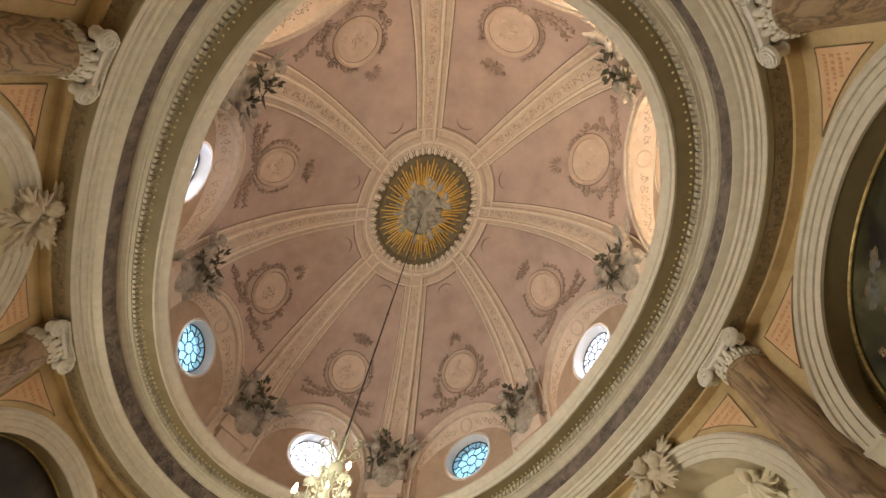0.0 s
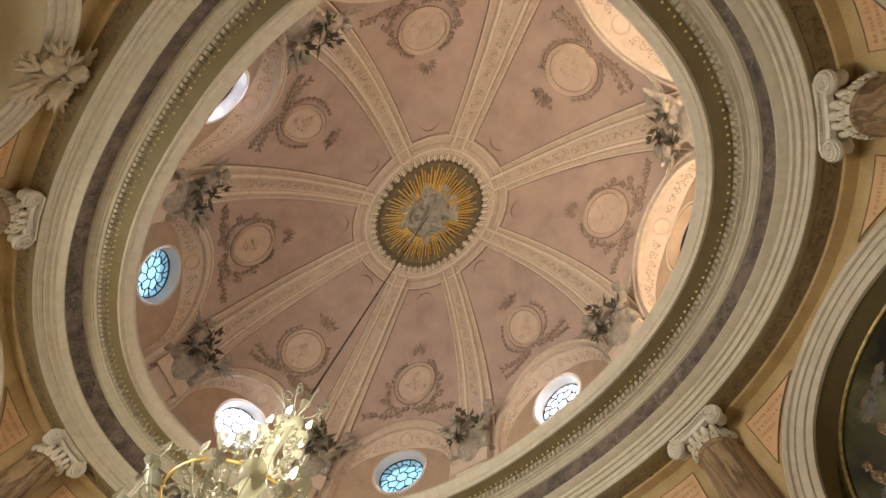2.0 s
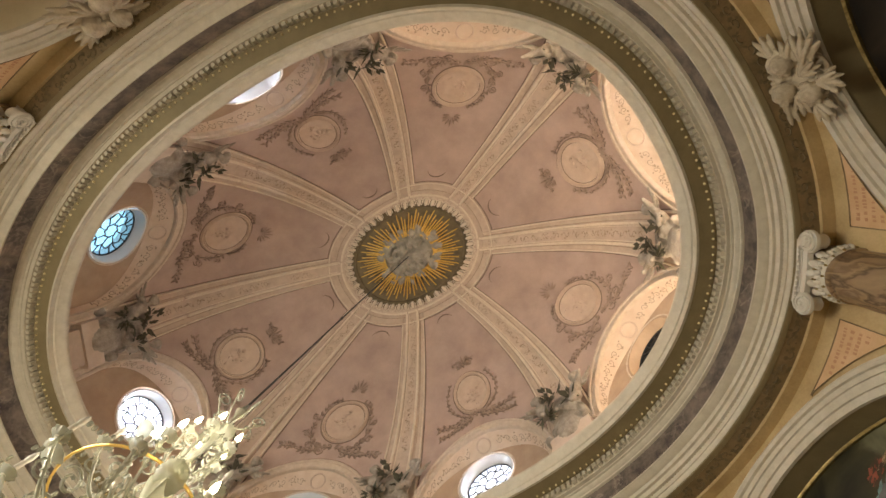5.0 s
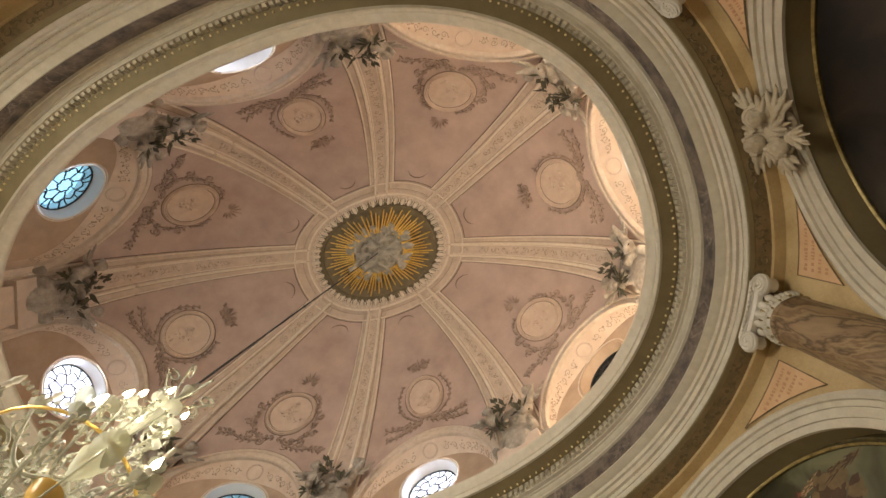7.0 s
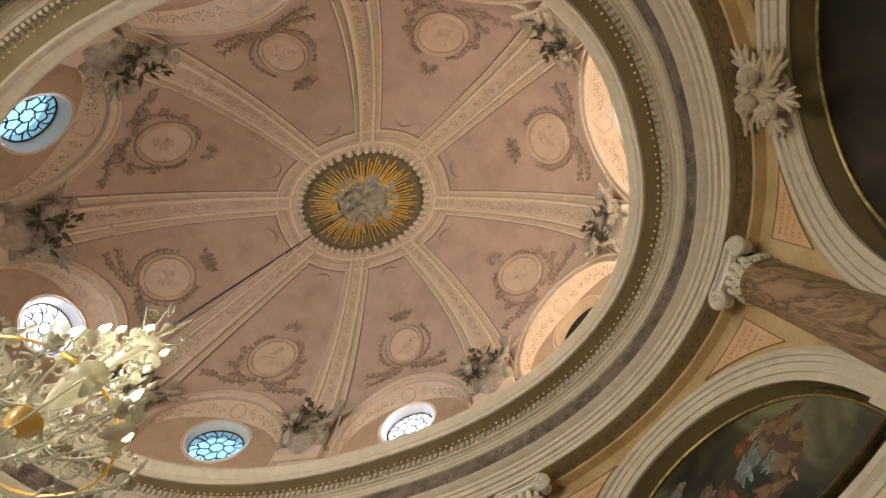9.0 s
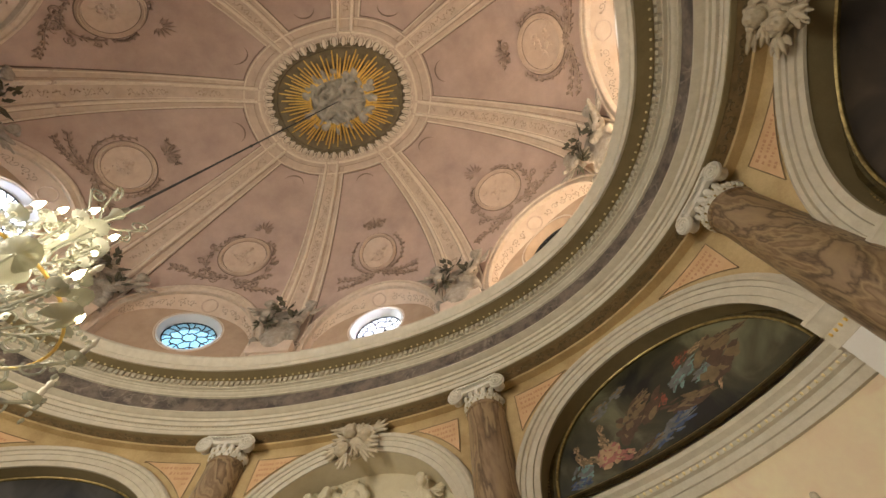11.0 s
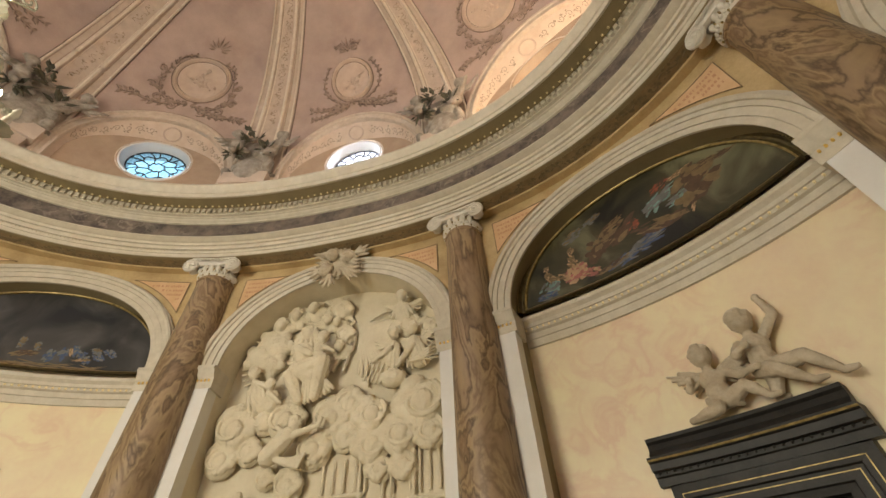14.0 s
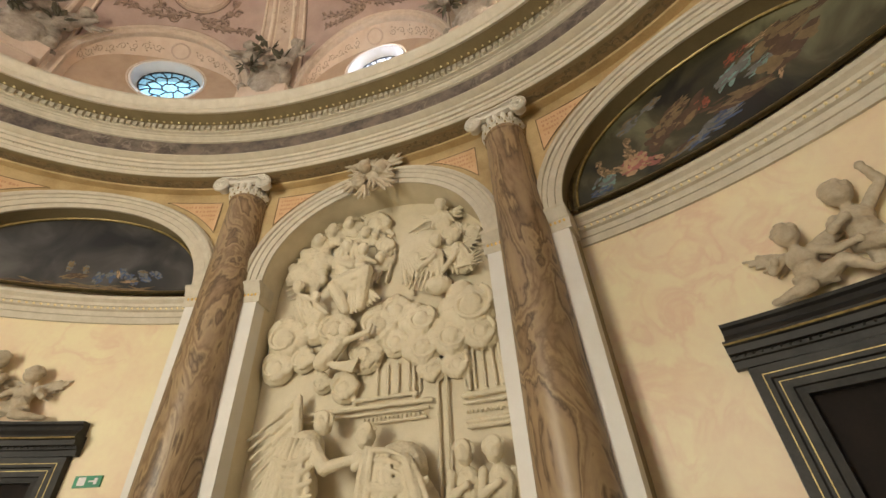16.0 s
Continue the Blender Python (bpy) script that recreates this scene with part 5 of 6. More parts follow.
def medallion(i, sc):
    """A round relief medallion with scrolls below, sprays at its sides, a palmette and an arc of painted shade above.
    """
    med = empty("medallion", Matrix.Translation(on_dome(sc, tau_of(11.12), 0, 0, 0)))
    off = Matrix.Translation(-med.matrix_basis.translation)
    tc = tau_of(11.12)
    put = lambda x, y, h: on_dome(sc, tc, x, y, h)
    axis = i % 2 == 1
    rx, ry = (0.43, 0.51) if i in (1, 5) else (0.50, 0.49)
    def add(name, m, mat, label="", smooth=True):
        return part(name, m, mat, med, label, smooth, off)
    add("disc", Mesh().grid([[put(rx * q * math.cos(a), ry * q * math.sin(a), 0.016) for q in (0.01, 0.35, 0.7, 1.0)] for a in [2 * math.pi * k / 40 for k in range(41)]]), MEDAL, "pale relief disc")
    m = Mesh()
    prof = [(0.95, 0.0), (0.97, 0.05), (1.02, 0.075), (1.06, 0.045), (1.11, 0.065), (1.15, 0.0)]
    m.grid([[put(rx * q * math.cos(a), ry * q * math.sin(a), h) for q, h in prof] for a in [2 * math.pi * k / 48 for k in range(49)]])
    add("ring", m, MEDAL)
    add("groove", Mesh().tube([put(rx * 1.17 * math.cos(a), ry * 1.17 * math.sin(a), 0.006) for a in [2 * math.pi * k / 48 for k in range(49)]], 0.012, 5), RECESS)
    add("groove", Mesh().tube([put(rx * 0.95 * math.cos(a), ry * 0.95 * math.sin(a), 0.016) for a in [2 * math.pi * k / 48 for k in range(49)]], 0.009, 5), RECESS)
    rnd = random.Random(40 + i)
    # small plain forms on the disc
    m, shade = Mesh(), Mesh()
    for k in range(11):
        x, y = rnd.gauss(0, 0.11), rnd.gauss(-0.03, 0.13)
        r = rnd.uniform(0.03, 0.065)
        m.ball(put(x, y, 0.02), (r, r * rnd.uniform(0.5, 1), r * 0.8), Matrix.Rotation(rnd.uniform(0, 3), 3, "Z"), 5, 8)
        a = rnd.uniform(0, 6.28)
        m.tube([put(x + 0.05 * j * math.cos(a + 0.2 * j), y + 0.05 * j * math.sin(a + 0.2 * j), 0.024) for j in range(4)], 0.018, 5, lambda u: 1 - 0.5 * u)
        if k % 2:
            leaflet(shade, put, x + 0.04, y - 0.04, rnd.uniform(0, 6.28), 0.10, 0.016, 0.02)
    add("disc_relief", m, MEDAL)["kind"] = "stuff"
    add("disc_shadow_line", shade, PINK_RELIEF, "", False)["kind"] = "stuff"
    # second mesh: dark offset copies that paint dirt and shade under the relief
    m, dirt_shade = Mesh(), Mesh()

    def branch(pts, leaves, size, thick=0.018):
        """A curved stem with paired leaves, and its dirt and shade painted dark, offset under it."""
        n = 18
        line = []
        for j in range(n + 1):
            u = j / n * (len(pts) - 1)
            q = min(int(u), len(pts) - 2)
            u -= q
            p0, p1 = pts[max(q - 1, 0)], pts[q]
            p2, p3 = pts[q + 1], pts[min(q + 2, len(pts) - 1)]
            line.append([0.5 * (2 * p1[c] + (p2[c] - p0[c]) * u + (2 * p0[c] - 5 * p1[c] + 4 * p2[c] - p3[c]) * u * u + (3 * p1[c] - p0[c] - 3 * p2[c] + p3[c]) * u ** 3) for c in (0, 1)])
        m.tube([put(x, y, 0.028) for x, y in line], thick, 5, lambda u: 1 - 0.5 * u)
        dirt_shade.tube([put(x + 0.016, y - 0.022, 0.003) for x, y in line], thick * 0.8, 4)
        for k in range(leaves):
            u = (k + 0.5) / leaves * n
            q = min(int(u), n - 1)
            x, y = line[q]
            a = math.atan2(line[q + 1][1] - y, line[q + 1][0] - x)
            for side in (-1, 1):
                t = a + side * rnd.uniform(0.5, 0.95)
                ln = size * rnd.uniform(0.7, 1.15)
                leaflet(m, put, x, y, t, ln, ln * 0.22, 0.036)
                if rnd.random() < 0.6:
                    leaflet(dirt_shade, put, x + 0.014, y - 0.02, t, ln, ln * 0.22, 0.008)
    for sx in (-1, 1):
        if axis:
            # crossed palms below, slim laurel at the sides, a fleuron above
            branch([(-sx * 0.10, -0.56), (sx * 0.22, -0.64), (sx * 0.60, -0.72), (sx * 0.98, -0.66)], 10, 0.15)
            branch([(sx * 0.10, -0.70), (sx * 0.40, -0.80), (sx * 0.72, -0.90), (sx * 1.0, -0.92)], 8, 0.13)
            branch([(sx * 0.30, -0.58), (sx * 0.60, -0.30), (sx * 0.66, 0.10), (sx * 0.50, 0.46)], 9, 0.09)
            spiral(m, put, sx * 0.16, 0.86, 0.10, 1.3, sx, 0.5, 0.018, 0.02)
            branch([(0.0, 0.80), (sx * 0.12, 0.98), (sx * 0.30, 0.94)], 3, 0.10)
        else:
            # curling acanthus along the foot and up one side of the ring
            branch([(sx * 0.04, -0.66), (sx * 0.34, -0.70), (sx * 0.62, -0.54), (sx * 0.70, -0.20), (sx * 0.64, 0.12)], 11, 0.13)
            branch([(sx * 0.30, -0.78), (sx * 0.66, -0.86), (sx * 0.98, -0.84), (sx * 1.22, -0.92)], 8, 0.14)
            for cx, cy, r, hand in ((0.30, -0.80, 0.10, 1), (0.60, -0.72, 0.11, -1), (0.80, -0.44, 0.09, 1), (0.76, 0.0, 0.08, -1)):
                spiral(m, put, sx * cx, cy, r, 1.3, hand * sx, rnd.uniform(0, 6.28), 0.018, 0.022)
                spiral(dirt_shade, put, sx * cx + 0.014, cy - 0.02, r, 1.2, hand * sx, rnd.uniform(0, 6.28), 0.012, 0.003)
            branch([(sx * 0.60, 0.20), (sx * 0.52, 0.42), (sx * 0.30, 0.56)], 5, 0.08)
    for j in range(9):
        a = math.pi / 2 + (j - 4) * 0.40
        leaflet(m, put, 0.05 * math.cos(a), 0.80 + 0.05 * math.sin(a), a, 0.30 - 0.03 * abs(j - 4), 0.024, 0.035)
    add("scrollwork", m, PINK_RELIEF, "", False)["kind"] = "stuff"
    add("dirt_shade_line", dirt_shade, RECESS, "", False)["kind"] = "stuff"
    # a dark arc near the crown, painting the edge shade of a sunken round
    yc = float(_ml[-1] - np.interp(tc, _tt, _ml)) - 0.80
    add("shade_crescent", Mesh().tube([put(0.26 * math.cos(a), yc + 0.26 * math.sin(a), 0.004) for a in [0.35 + (math.pi - 0.7) * k / 20 for k in range(21)]], 0.016, 5, lambda u: 0.15 + math.sin(math.pi * u)), RECESS)
    return tagged(med, "round plaster relief medallion with scrolls and palmette", "medallion", group="dome medallions")


for i, sc in enumerate(bay_centres):
    medallion(i, sc)

# ---- altar relief ----
sc = bay_centres[1]
DEEP = D_BACK + 0.06
def rel(x, z, h):
    """On the altar relief: metres to the right of its middle, height, and how far proud."""
    return at(sc - x, DEEP - h, z)


rm = Mesh()
R_IN = lambda x: Z_SPRING + (RISE - 0.03) * math.sqrt(max(0.0, 1 - (x / (HALF - 0.02)) ** 2))
# ground slab, slightly undulating
rows = []
for k in range(61):
    x = -HALF + 0.02 + (2 * HALF - 0.04) * k / 60
    rows.append([rel(x, 0.6 + (R_IN(x) - 0.6) * j / 40, 0.06 + 0.02 * noise.noise(Vector((x * 2, j * 0.2, 1)))) for j in range(41)])
rm.grid(rows)
rm.grid([[rel(x, z, -0.02) for z in (0.6, R_IN(x))] for x in [-HALF + 0.02 + (2 * HALF - 0.04) * k / 60 for k in range(61)]])


def lump(x, z, r, h=0.18, fx=1.0, fz=1.0, depth=0.6, turn=0.0):
    n = outward(sc - x)
    tx = Vector((n.y, -n.x, 0))
    B = Matrix((tx, -n, Vector((0, 0, 1)))).transposed() @ Matrix.Rotation(turn, 3, "Y")
    rm.ball(rel(x, z, h), (r * fx, r * depth, r * fz), B, 8, 12)


def bar(x0, z0, x1, z1, r0, r1, h0=0.2, h1=0.2):
    rm.limb(rel(x0, z0, h0), rel(x1, z1, h1), r0, r1, 8)


rnd = random.Random(11)


def cloud(x, z, r):
    """A rolled cloud: a swelling with broad overlapping lobes wound round it."""
    lump(x, z, r, 0.07, 1, 0.95, 0.55)
    hand = 1 if x < 0.4 else -1
    for j in range(7):
        a = 2.2 - hand * j * 0.62
        q = r * (0.80 - 0.05 * j)
        lump(x + q * math.cos(a), z + q * math.sin(a) * 0.95, r * (0.60 - 0.05 * j), 0.08 + 0.012 * j, 1.15, 0.8, 0.75, a)
    lump(x + r * 0.08, z - r * 0.05, r * 0.44, 0.08 + r * 0.42, 1, 1, 0.6)
    pts = []
    for j in range(20):
        a = 1.0 + hand * j / 19 * 6.5
        q = r * (0.86 - 0.66 * j / 19)
        pts.append(rel(x + q * math.cos(a), z + q * math.sin(a) * 0.95, 0.085 + 0.55 * math.sqrt(max(0.0, r * r - q * q))))
    rm.tube(pts, r * 0.10, 7, lambda u: 1.1 - 0.5 * u)


for c in [(-1.26, 3.80, 0.30), (-1.34, 3.42, 0.22), (-0.92, 3.92, 0.22), (-0.62, 3.86, 0.27), (-1.02, 3.50, 0.17), (-0.02, 3.80, 0.27), (0.22, 3.98, 0.22), (-0.20, 3.44, 0.24), (0.20, 3.55, 0.19), (-0.44, 3.06, 0.19), (-0.74, 3.16, 0.13),
          (0.54, 3.80, 0.24), (0.56, 3.42, 0.23), (0.66, 3.14, 0.16), (1.18, 3.84, 0.34), (0.90, 3.50, 0.25), (1.26, 3.48, 0.22), (0.95, 3.14, 0.17), (0.98, 5.06, 0.22), (1.26, 4.96, 0.18), (-0.12, 5.56, 0.22), (0.02, 5.10, 0.16)]:
    cloud(*c)


def face(x, z, r, h, turn=0.0):
    """A plain rounded head with curled hair."""
    lump(x, z, r, h, 0.88, 1.1, 0.95, turn)
    lump(x + r * 0.25 * math.sin(turn), z - r * 0.35, r * 0.55, h + r * 0.55, 0.9, 0.8, 0.6)
    for j in range(9):
        a = 0.15 + j * 0.36 + turn
        lump(x + r * 0.82 * math.cos(a), z + r * 0.25 + r * 0.80 * math.sin(a), r * 0.34, h + 0.01)
        lump(x + r * 0.55 * math.cos(a), z + r * 0.40 + r * 0.62 * math.sin(a), r * 0.30, h + r * 0.5)


# small heads on puffs in a ring about the rays
for x, z, r in [(-1.12, 5.20, 0.14), (-0.98, 5.40, 0.13), (-0.78, 5.56, 0.13), (-0.52, 5.64, 0.12), (-0.26, 5.38, 0.11), (-0.10, 5.30, 0.09), (0.0, 4.86, 0.10), (-1.24, 4.92, 0.15), (-0.98, 5.06, 0.16), (-1.06, 4.74, 0.14)]:
    lump(x, z, r * 1.25, 0.08, 1.1, 1, 0.7)
    for j in range(5):
        lump(x + 1.1 * r * math.cos(j * 1.25), z + 1.1 * r * math.sin(j * 1.25), r * 0.6, 0.09, 1, 1, 0.8)
    if r < 0.14:
        face(x, z, r * 0.72, 0.20, rnd.uniform(-0.5, 0.5))
# rays spreading from above the middle
for k in range(84):
    a = -2.7 + 5.4 * k / 83
    x0, z0 = 0.22, 5.22
    l0, l1 = 0.16, rnd.uniform(0.7, 1.30)
    x1, z1 = x0 + l1 * math.cos(a + 0.3), z0 + l1 * math.sin(a + 0.3)
    if abs(x1) < HALF - 0.08 and 4.2 < z1 < R_IN(x1) - 0.04:
        bar(x0 + l0 * math.cos(a + 0.3), z0 + l0 * math.sin(a + 0.3), x1, z1, 0.010, 0.022, 0.082, 0.086)
for k in range(14):
    a = 2.2 + 0.12 * k
    bar(-0.55 + 0.5 * math.cos(a), 4.85 + 0.5 * math.sin(a), -0.55 + 0.9 * math.cos(a), 4.85 + 0.8 * math.sin(a), 0.012, 0.016, 0.082, 0.082)


def fold(pts, r, h0, h1):
    """A curved ridge of cloth through points (x, z)."""
    n = 14
    line = []
    for j in range(n + 1):
        u = j / n
        (ax, az), (bx, bz), (cx, cz) = pts
        x = (1 - u) ** 2 * ax + 2 * u * (1 - u) * bx + u * u * cx
        z = (1 - u) ** 2 * az + 2 * u * (1 - u) * bz + u * u * cz
        line.append(rel(x, z, h0 + (h1 - h0) * u + 0.03 * math.sin(math.pi * u)))
    rm.tube(line, r, 7, lambda u: 0.7 + 0.7 * math.sin(math.pi * min(1.0, u * 0.8 + 0.15)))


def robe(x, z, w, tall, lean, count, h=0.24, r=0.03):
    """Cloth falling from a point: a body with long curved folds."""
    lump(x + lean * 0.3, z - tall * 0.35, w * 0.62, h - 0.06, 0.9, 1.2 * tall / (2 * w), 0.75, -lean * 0.5)
    lump(x + lean * 0.8, z - tall * 0.75, w * 0.70, h - 0.08, 1.1, 0.9, 0.75, -lean * 0.5)
    for j in range(count):
        u = j / (count - 1) - 0.5
        fold([(x + 0.5 * w * u, z - 0.08 * tall), (x + lean * 0.2 + 1.1 * w * u, z - 0.55 * tall), (x + lean + 1.6 * w * u, z - tall * (1.0 + 0.08 * math.sin(j * 2.1)))], r, h + 0.06 - 0.12 * abs(u), h - 0.04)


# seated veiled form with a child, robes swept to the right
face(-0.46, 5.10, 0.10, 0.30, -0.2)
for j in range(7):
    a = 0.1 + j * 0.5
    fold([(-0.46 + 0.11 * math.cos(a), 5.13 + 0.10 * math.sin(a)), (-0.46 + 0.17 * math.cos(a), 5.00), (-0.50 + 0.20 * math.cos(a), 4.80)], 0.024, 0.30, 0.24)
lump(-0.50, 4.78, 0.19, 0.22, 0.9, 1.15, 0.75)
lump(-0.36, 4.50, 0.24, 0.22, 1.2, 0.8, 0.8, 0.3)
bar(-0.58, 4.86, -0.34, 4.70, 0.065, 0.05, 0.30, 0.38)
bar(-0.55, 4.50, -0.14, 4.56, 0.12, 0.11, 0.28, 0.36)
bar(-0.14, 4.56, -0.22, 4.10, 0.11, 0.07, 0.36, 0.28)
bar(-0.60, 4.44, -0.44, 4.08, 0.11, 0.07, 0.30, 0.26)
for j in range(9):
    u = j / 8
    fold([(-0.66 + 0.10 * u, 4.62 - 0.05 * u), (-0.30 + 0.16 * u, 4.60 - 0.22 * u), (-0.42 + 0.44 * u, 4.02 + 0.16 * u * u)], 0.026, 0.34 - 0.04 * u, 0.22)
face(-0.20, 4.96, 0.082, 0.34, 0.4)
lump(-0.24, 4.78, 0.095, 0.32, 0.9, 1.25, 0.8)
bar(-0.20, 4.82, -0.04, 4.74, 0.04, 0.03, 0.34, 0.30)
bar(-0.26, 4.70, -0.10, 4.62, 0.05, 0.04, 0.36, 0.36)
# kneeling small forms at the left
face(-1.16, 4.55, 0.085, 0.26, -0.4)
robe(-1.10, 4.46, 0.20, 0.46, 0.16, 5, 0.22, 0.024)
bar(-1.12, 4.42, -0.90, 4.32, 0.045, 0.035, 0.26, 0.28)
face(-0.88, 4.34, 0.075, 0.26, 0.3)
lump(-0.84, 4.14, 0.13, 0.20, 0.9, 1.2)
bar(-0.86, 4.22, -0.70, 4.08, 0.045, 0.03, 0.28, 0.26)
# reclining form on the cloud, arms spread to the right
face(-0.36, 3.70, 0.085, 0.38, -0.3)
bar(-0.44, 3.58, -0.66, 3.36, 0.11, 0.12, 0.34, 0.30)
bar(-0.40, 3.56, -0.06, 3.66, 0.05, 0.032, 0.36, 0.36)
bar(-0.06, 3.66, -0.02, 3.74, 0.035, 0.025, 0.36, 0.36)
bar(-0.48, 3.60, -0.62, 3.72, 0.05, 0.035, 0.34, 0.30)
for j in range(7):
    u = j / 6
    fold([(-0.74 + 0.05 * u, 3.46 - 0.06 * u), (-0.50, 3.22 + 0.05 * u), (-0.20 - 0.06 * u, 3.36 - 0.16 * u)], 0.022, 0.30, 0.28)
# winged forms with pipes and palms at the right
for x, z, lean in ((0.82, 4.86, -0.12), (1.10, 4.88, 0.06), (0.92, 5.50, 0.0)):
    face(x, z, 0.085, 0.27, lean * 3)
    robe(x, z - 0.08, 0.20, 0.46 if z < 5 else 0.24, lean, 6, 0.22, 0.022)
    for sx in (-1, 1):
        for j in range(5):
            bar(x + sx * 0.08, z - 0.12, x + sx * (0.34 - 0.04 * j), z + 0.02 - 0.075 * j, 0.026, 0.012, 0.18, 0.14)
bar(0.80, 4.62, 0.56, 4.46, 0.045, 0.03, 0.30, 0.30)
bar(1.10, 4.60, 0.90, 4.34, 0.05, 0.035, 0.28, 0.30)
for j in range(5):
    bar(0.44 + 0.055 * j, 4.22 - 0.02 * j, 0.52 + 0.06 * j, 4.50 - 0.03 * j, 0.016, 0.014, 0.26, 0.26)
    bar(1.06, 4.38, 1.40, 4.62 - 0.06 * j, 0.018, 0.010, 0.26, 0.22)
bar(0.40, 4.30, 0.38, 4.52, 0.03, 0.022, 0.24, 0.24)
lump(0.80, 4.22, 0.16, 0.18, 1.2, 0.8, 0.8)
# lower group: winged robed form bending forward
face(-0.52, 2.60, 0.115, 0.38, -0.5)
lump(-0.76, 2.34, 0.24, 0.26, 0.95, 1.05, 0.8, 0.5)
lump(-0.84, 1.95, 0.28, 0.26, 1.0, 1.2, 0.8)
bar(-0.60, 2.36, -0.42, 2.14, 0.095, 0.075, 0.40, 0.44)
bar(-0.42, 2.14, -0.12, 2.20, 0.07, 0.05, 0.44, 0.42)
lump(-0.08, 2.21, 0.065, 0.42)
for j in range(12):
    u = j / 11
    fold([(-0.98 + 0.42 * u, 2.50 - 0.06 * u), (-1.04 + 0.36 * u, 2.05), (-1.22 + 0.80 * u, 1.50 + 0.05 * math.sin(j))], rnd.uniform(0.016, 0.05), 0.46 + 0.03 * math.sin(j * 2.3) - 0.16 * abs(u - 0.5), 0.46)
for row, (count, long, z0) in enumerate(((8, 0.62, 2.94), (7, 0.42, 2.92), (6, 0.26, 2.88))):
    for j in range(count):
        u = j / (count - 1)
        bx, bz = -0.94 + 0.10 * u - 0.03 * row, z0 - 0.56 * u
        bar(bx, bz, bx - long * (0.95 - 0.25 * u), bz - long * (0.62 + 0.25 * u), 0.040, 0.018, 0.20 + 0.03 * row, 0.12 + 0.04 * row)
bar(-0.94, 2.98, -0.86, 2.44, 0.05, 0.07, 0.22, 0.28)
# kneeling caped form
face(-0.02, 2.42, 0.115, 0.34, 0.4)
lump(0.30, 2.06, 0.32, 0.22, 1.05, 0.95, 0.75, -0.4)
lump(0.34, 1.62, 0.40, 0.22, 1.1, 1.2, 0.7)
bar(0.06, 2.22, -0.10, 2.12, 0.06, 0.04, 0.40, 0.42)
for j in range(9):
    u = j / 8
    fold([(0.06 + 0.42 * u, 2.30 - 0.12 * u), (0.02 + 0.62 * u, 1.95), (-0.02 + 0.86 * u, 1.42)], rnd.uniform(0.014, 0.045), 0.45 + 0.03 * math.sin(j * 1.9) - 0.08 * u, 0.50)
fold([(0.00, 1.98), (0.34, 1.80), (0.68, 1.96)], 0.045, 0.50, 0.40)
for j in range(5):
    fold([(-1.00 + 0.05 * j, 2.30 - 0.10 * j), (-0.78, 2.12 - 0.11 * j), (-0.56 + 0.02 * j, 2.30 - 0.13 * j)], 0.026, 0.46, 0.48)
    fold([(0.05 + 0.03 * j, 2.24 - 0.09 * j), (0.22 + 0.05 * j, 2.30 - 0.09 * j), (0.46 + 0.04 * j, 2.16 - 0.12 * j)], 0.020, 0.46, 0.44)
# two children at the right
for x, tn in ((1.00, -0.3), (1.30, 0.3)):
    face(x, 2.16, 0.105, 0.30, tn)
    lump(x + 0.02, 1.86, 0.15, 0.26, 0.9, 1.3)
    bar(x - 0.12, 1.98, x - 0.14, 1.78, 0.05, 0.045, 0.32, 0.36)
    bar(x - 0.14, 1.78, x + 0.04, 1.88, 0.045, 0.035, 0.36, 0.40)
    bar(x, 1.7, x - 0.05, 1.2, 0.10, 0.07, 0.28, 0.28)
    for j in range(5):
        bar(x + 0.12, 2.0, x + 0.26 - 0.02 * j, 1.96 - 0.09 * j, 0.028, 0.014, 0.20, 0.16)
# carved architecture behind
for z, a, b, r in ((2.80, -0.95, 0.62, 0.035), (2.72, -0.90, 0.58, 0.022), (2.62, -0.2, 0.55, 0.016), (2.78, 0.98, 1.46, 0.035), (2.70, 0.98, 1.46, 0.022), (2.50, 1.0, 1.46, 0.03), (2.44, 1.0, 1.46, 0.02), (2.90, -0.3, 0.45, 0.03), (2.2, -0.3, 0.5, 0.03)):
    bar(a, z, b, z, r * 0.8, r * 0.8, 0.075, 0.075)
for a, b, z in ((-0.2, 0.55, 2.66), (0.98, 1.46, 2.60)):
    n_teeth = int((b - a) / 0.05)
    for j in range(n_teeth):
        lump(a + (b - a) * (j + 0.5) / n_teeth, z, 0.018, 0.085, 0.8, 1.1, 1.0)
for a, b, z0, z1 in ((-0.05, 0.48, 2.92, 3.30), (1.0, 1.44, 2.86, 3.30)):
    for j in range(5):
        bar(a + (b - a) * j / 4, z0, a + (b - a) * j / 4, z1, 0.012, 0.012, 0.052, 0.052)
bar(0.78, 1.0, 0.80, 3.2, 0.014, 0.014, 0.08, 0.08)
bar(0.68, 1.0, 0.69, 3.1, 0.016, 0.016, 0.062, 0.062)
for x in (1.05, 1.42, -0.32, 0.42):
    bar(x, 2.85, x, 3.3, 0.022, 0.022, 0.07, 0.07)
relief = fused(part("altar_relief", rm, STONE), 0.0095, 0)
tagged(relief, "pale carved stone altar relief of clouds, rays and robed figures", "relief sculpture")


# ---- chandelier ----
ch = empty("chandelier", pose(0, 0, 4.7))
OFF = pose(0, 0, -4.7)
def hang(name, m, mat, label="", smooth=True):
    return part(name, m, mat, ch, label, smooth, OFF)


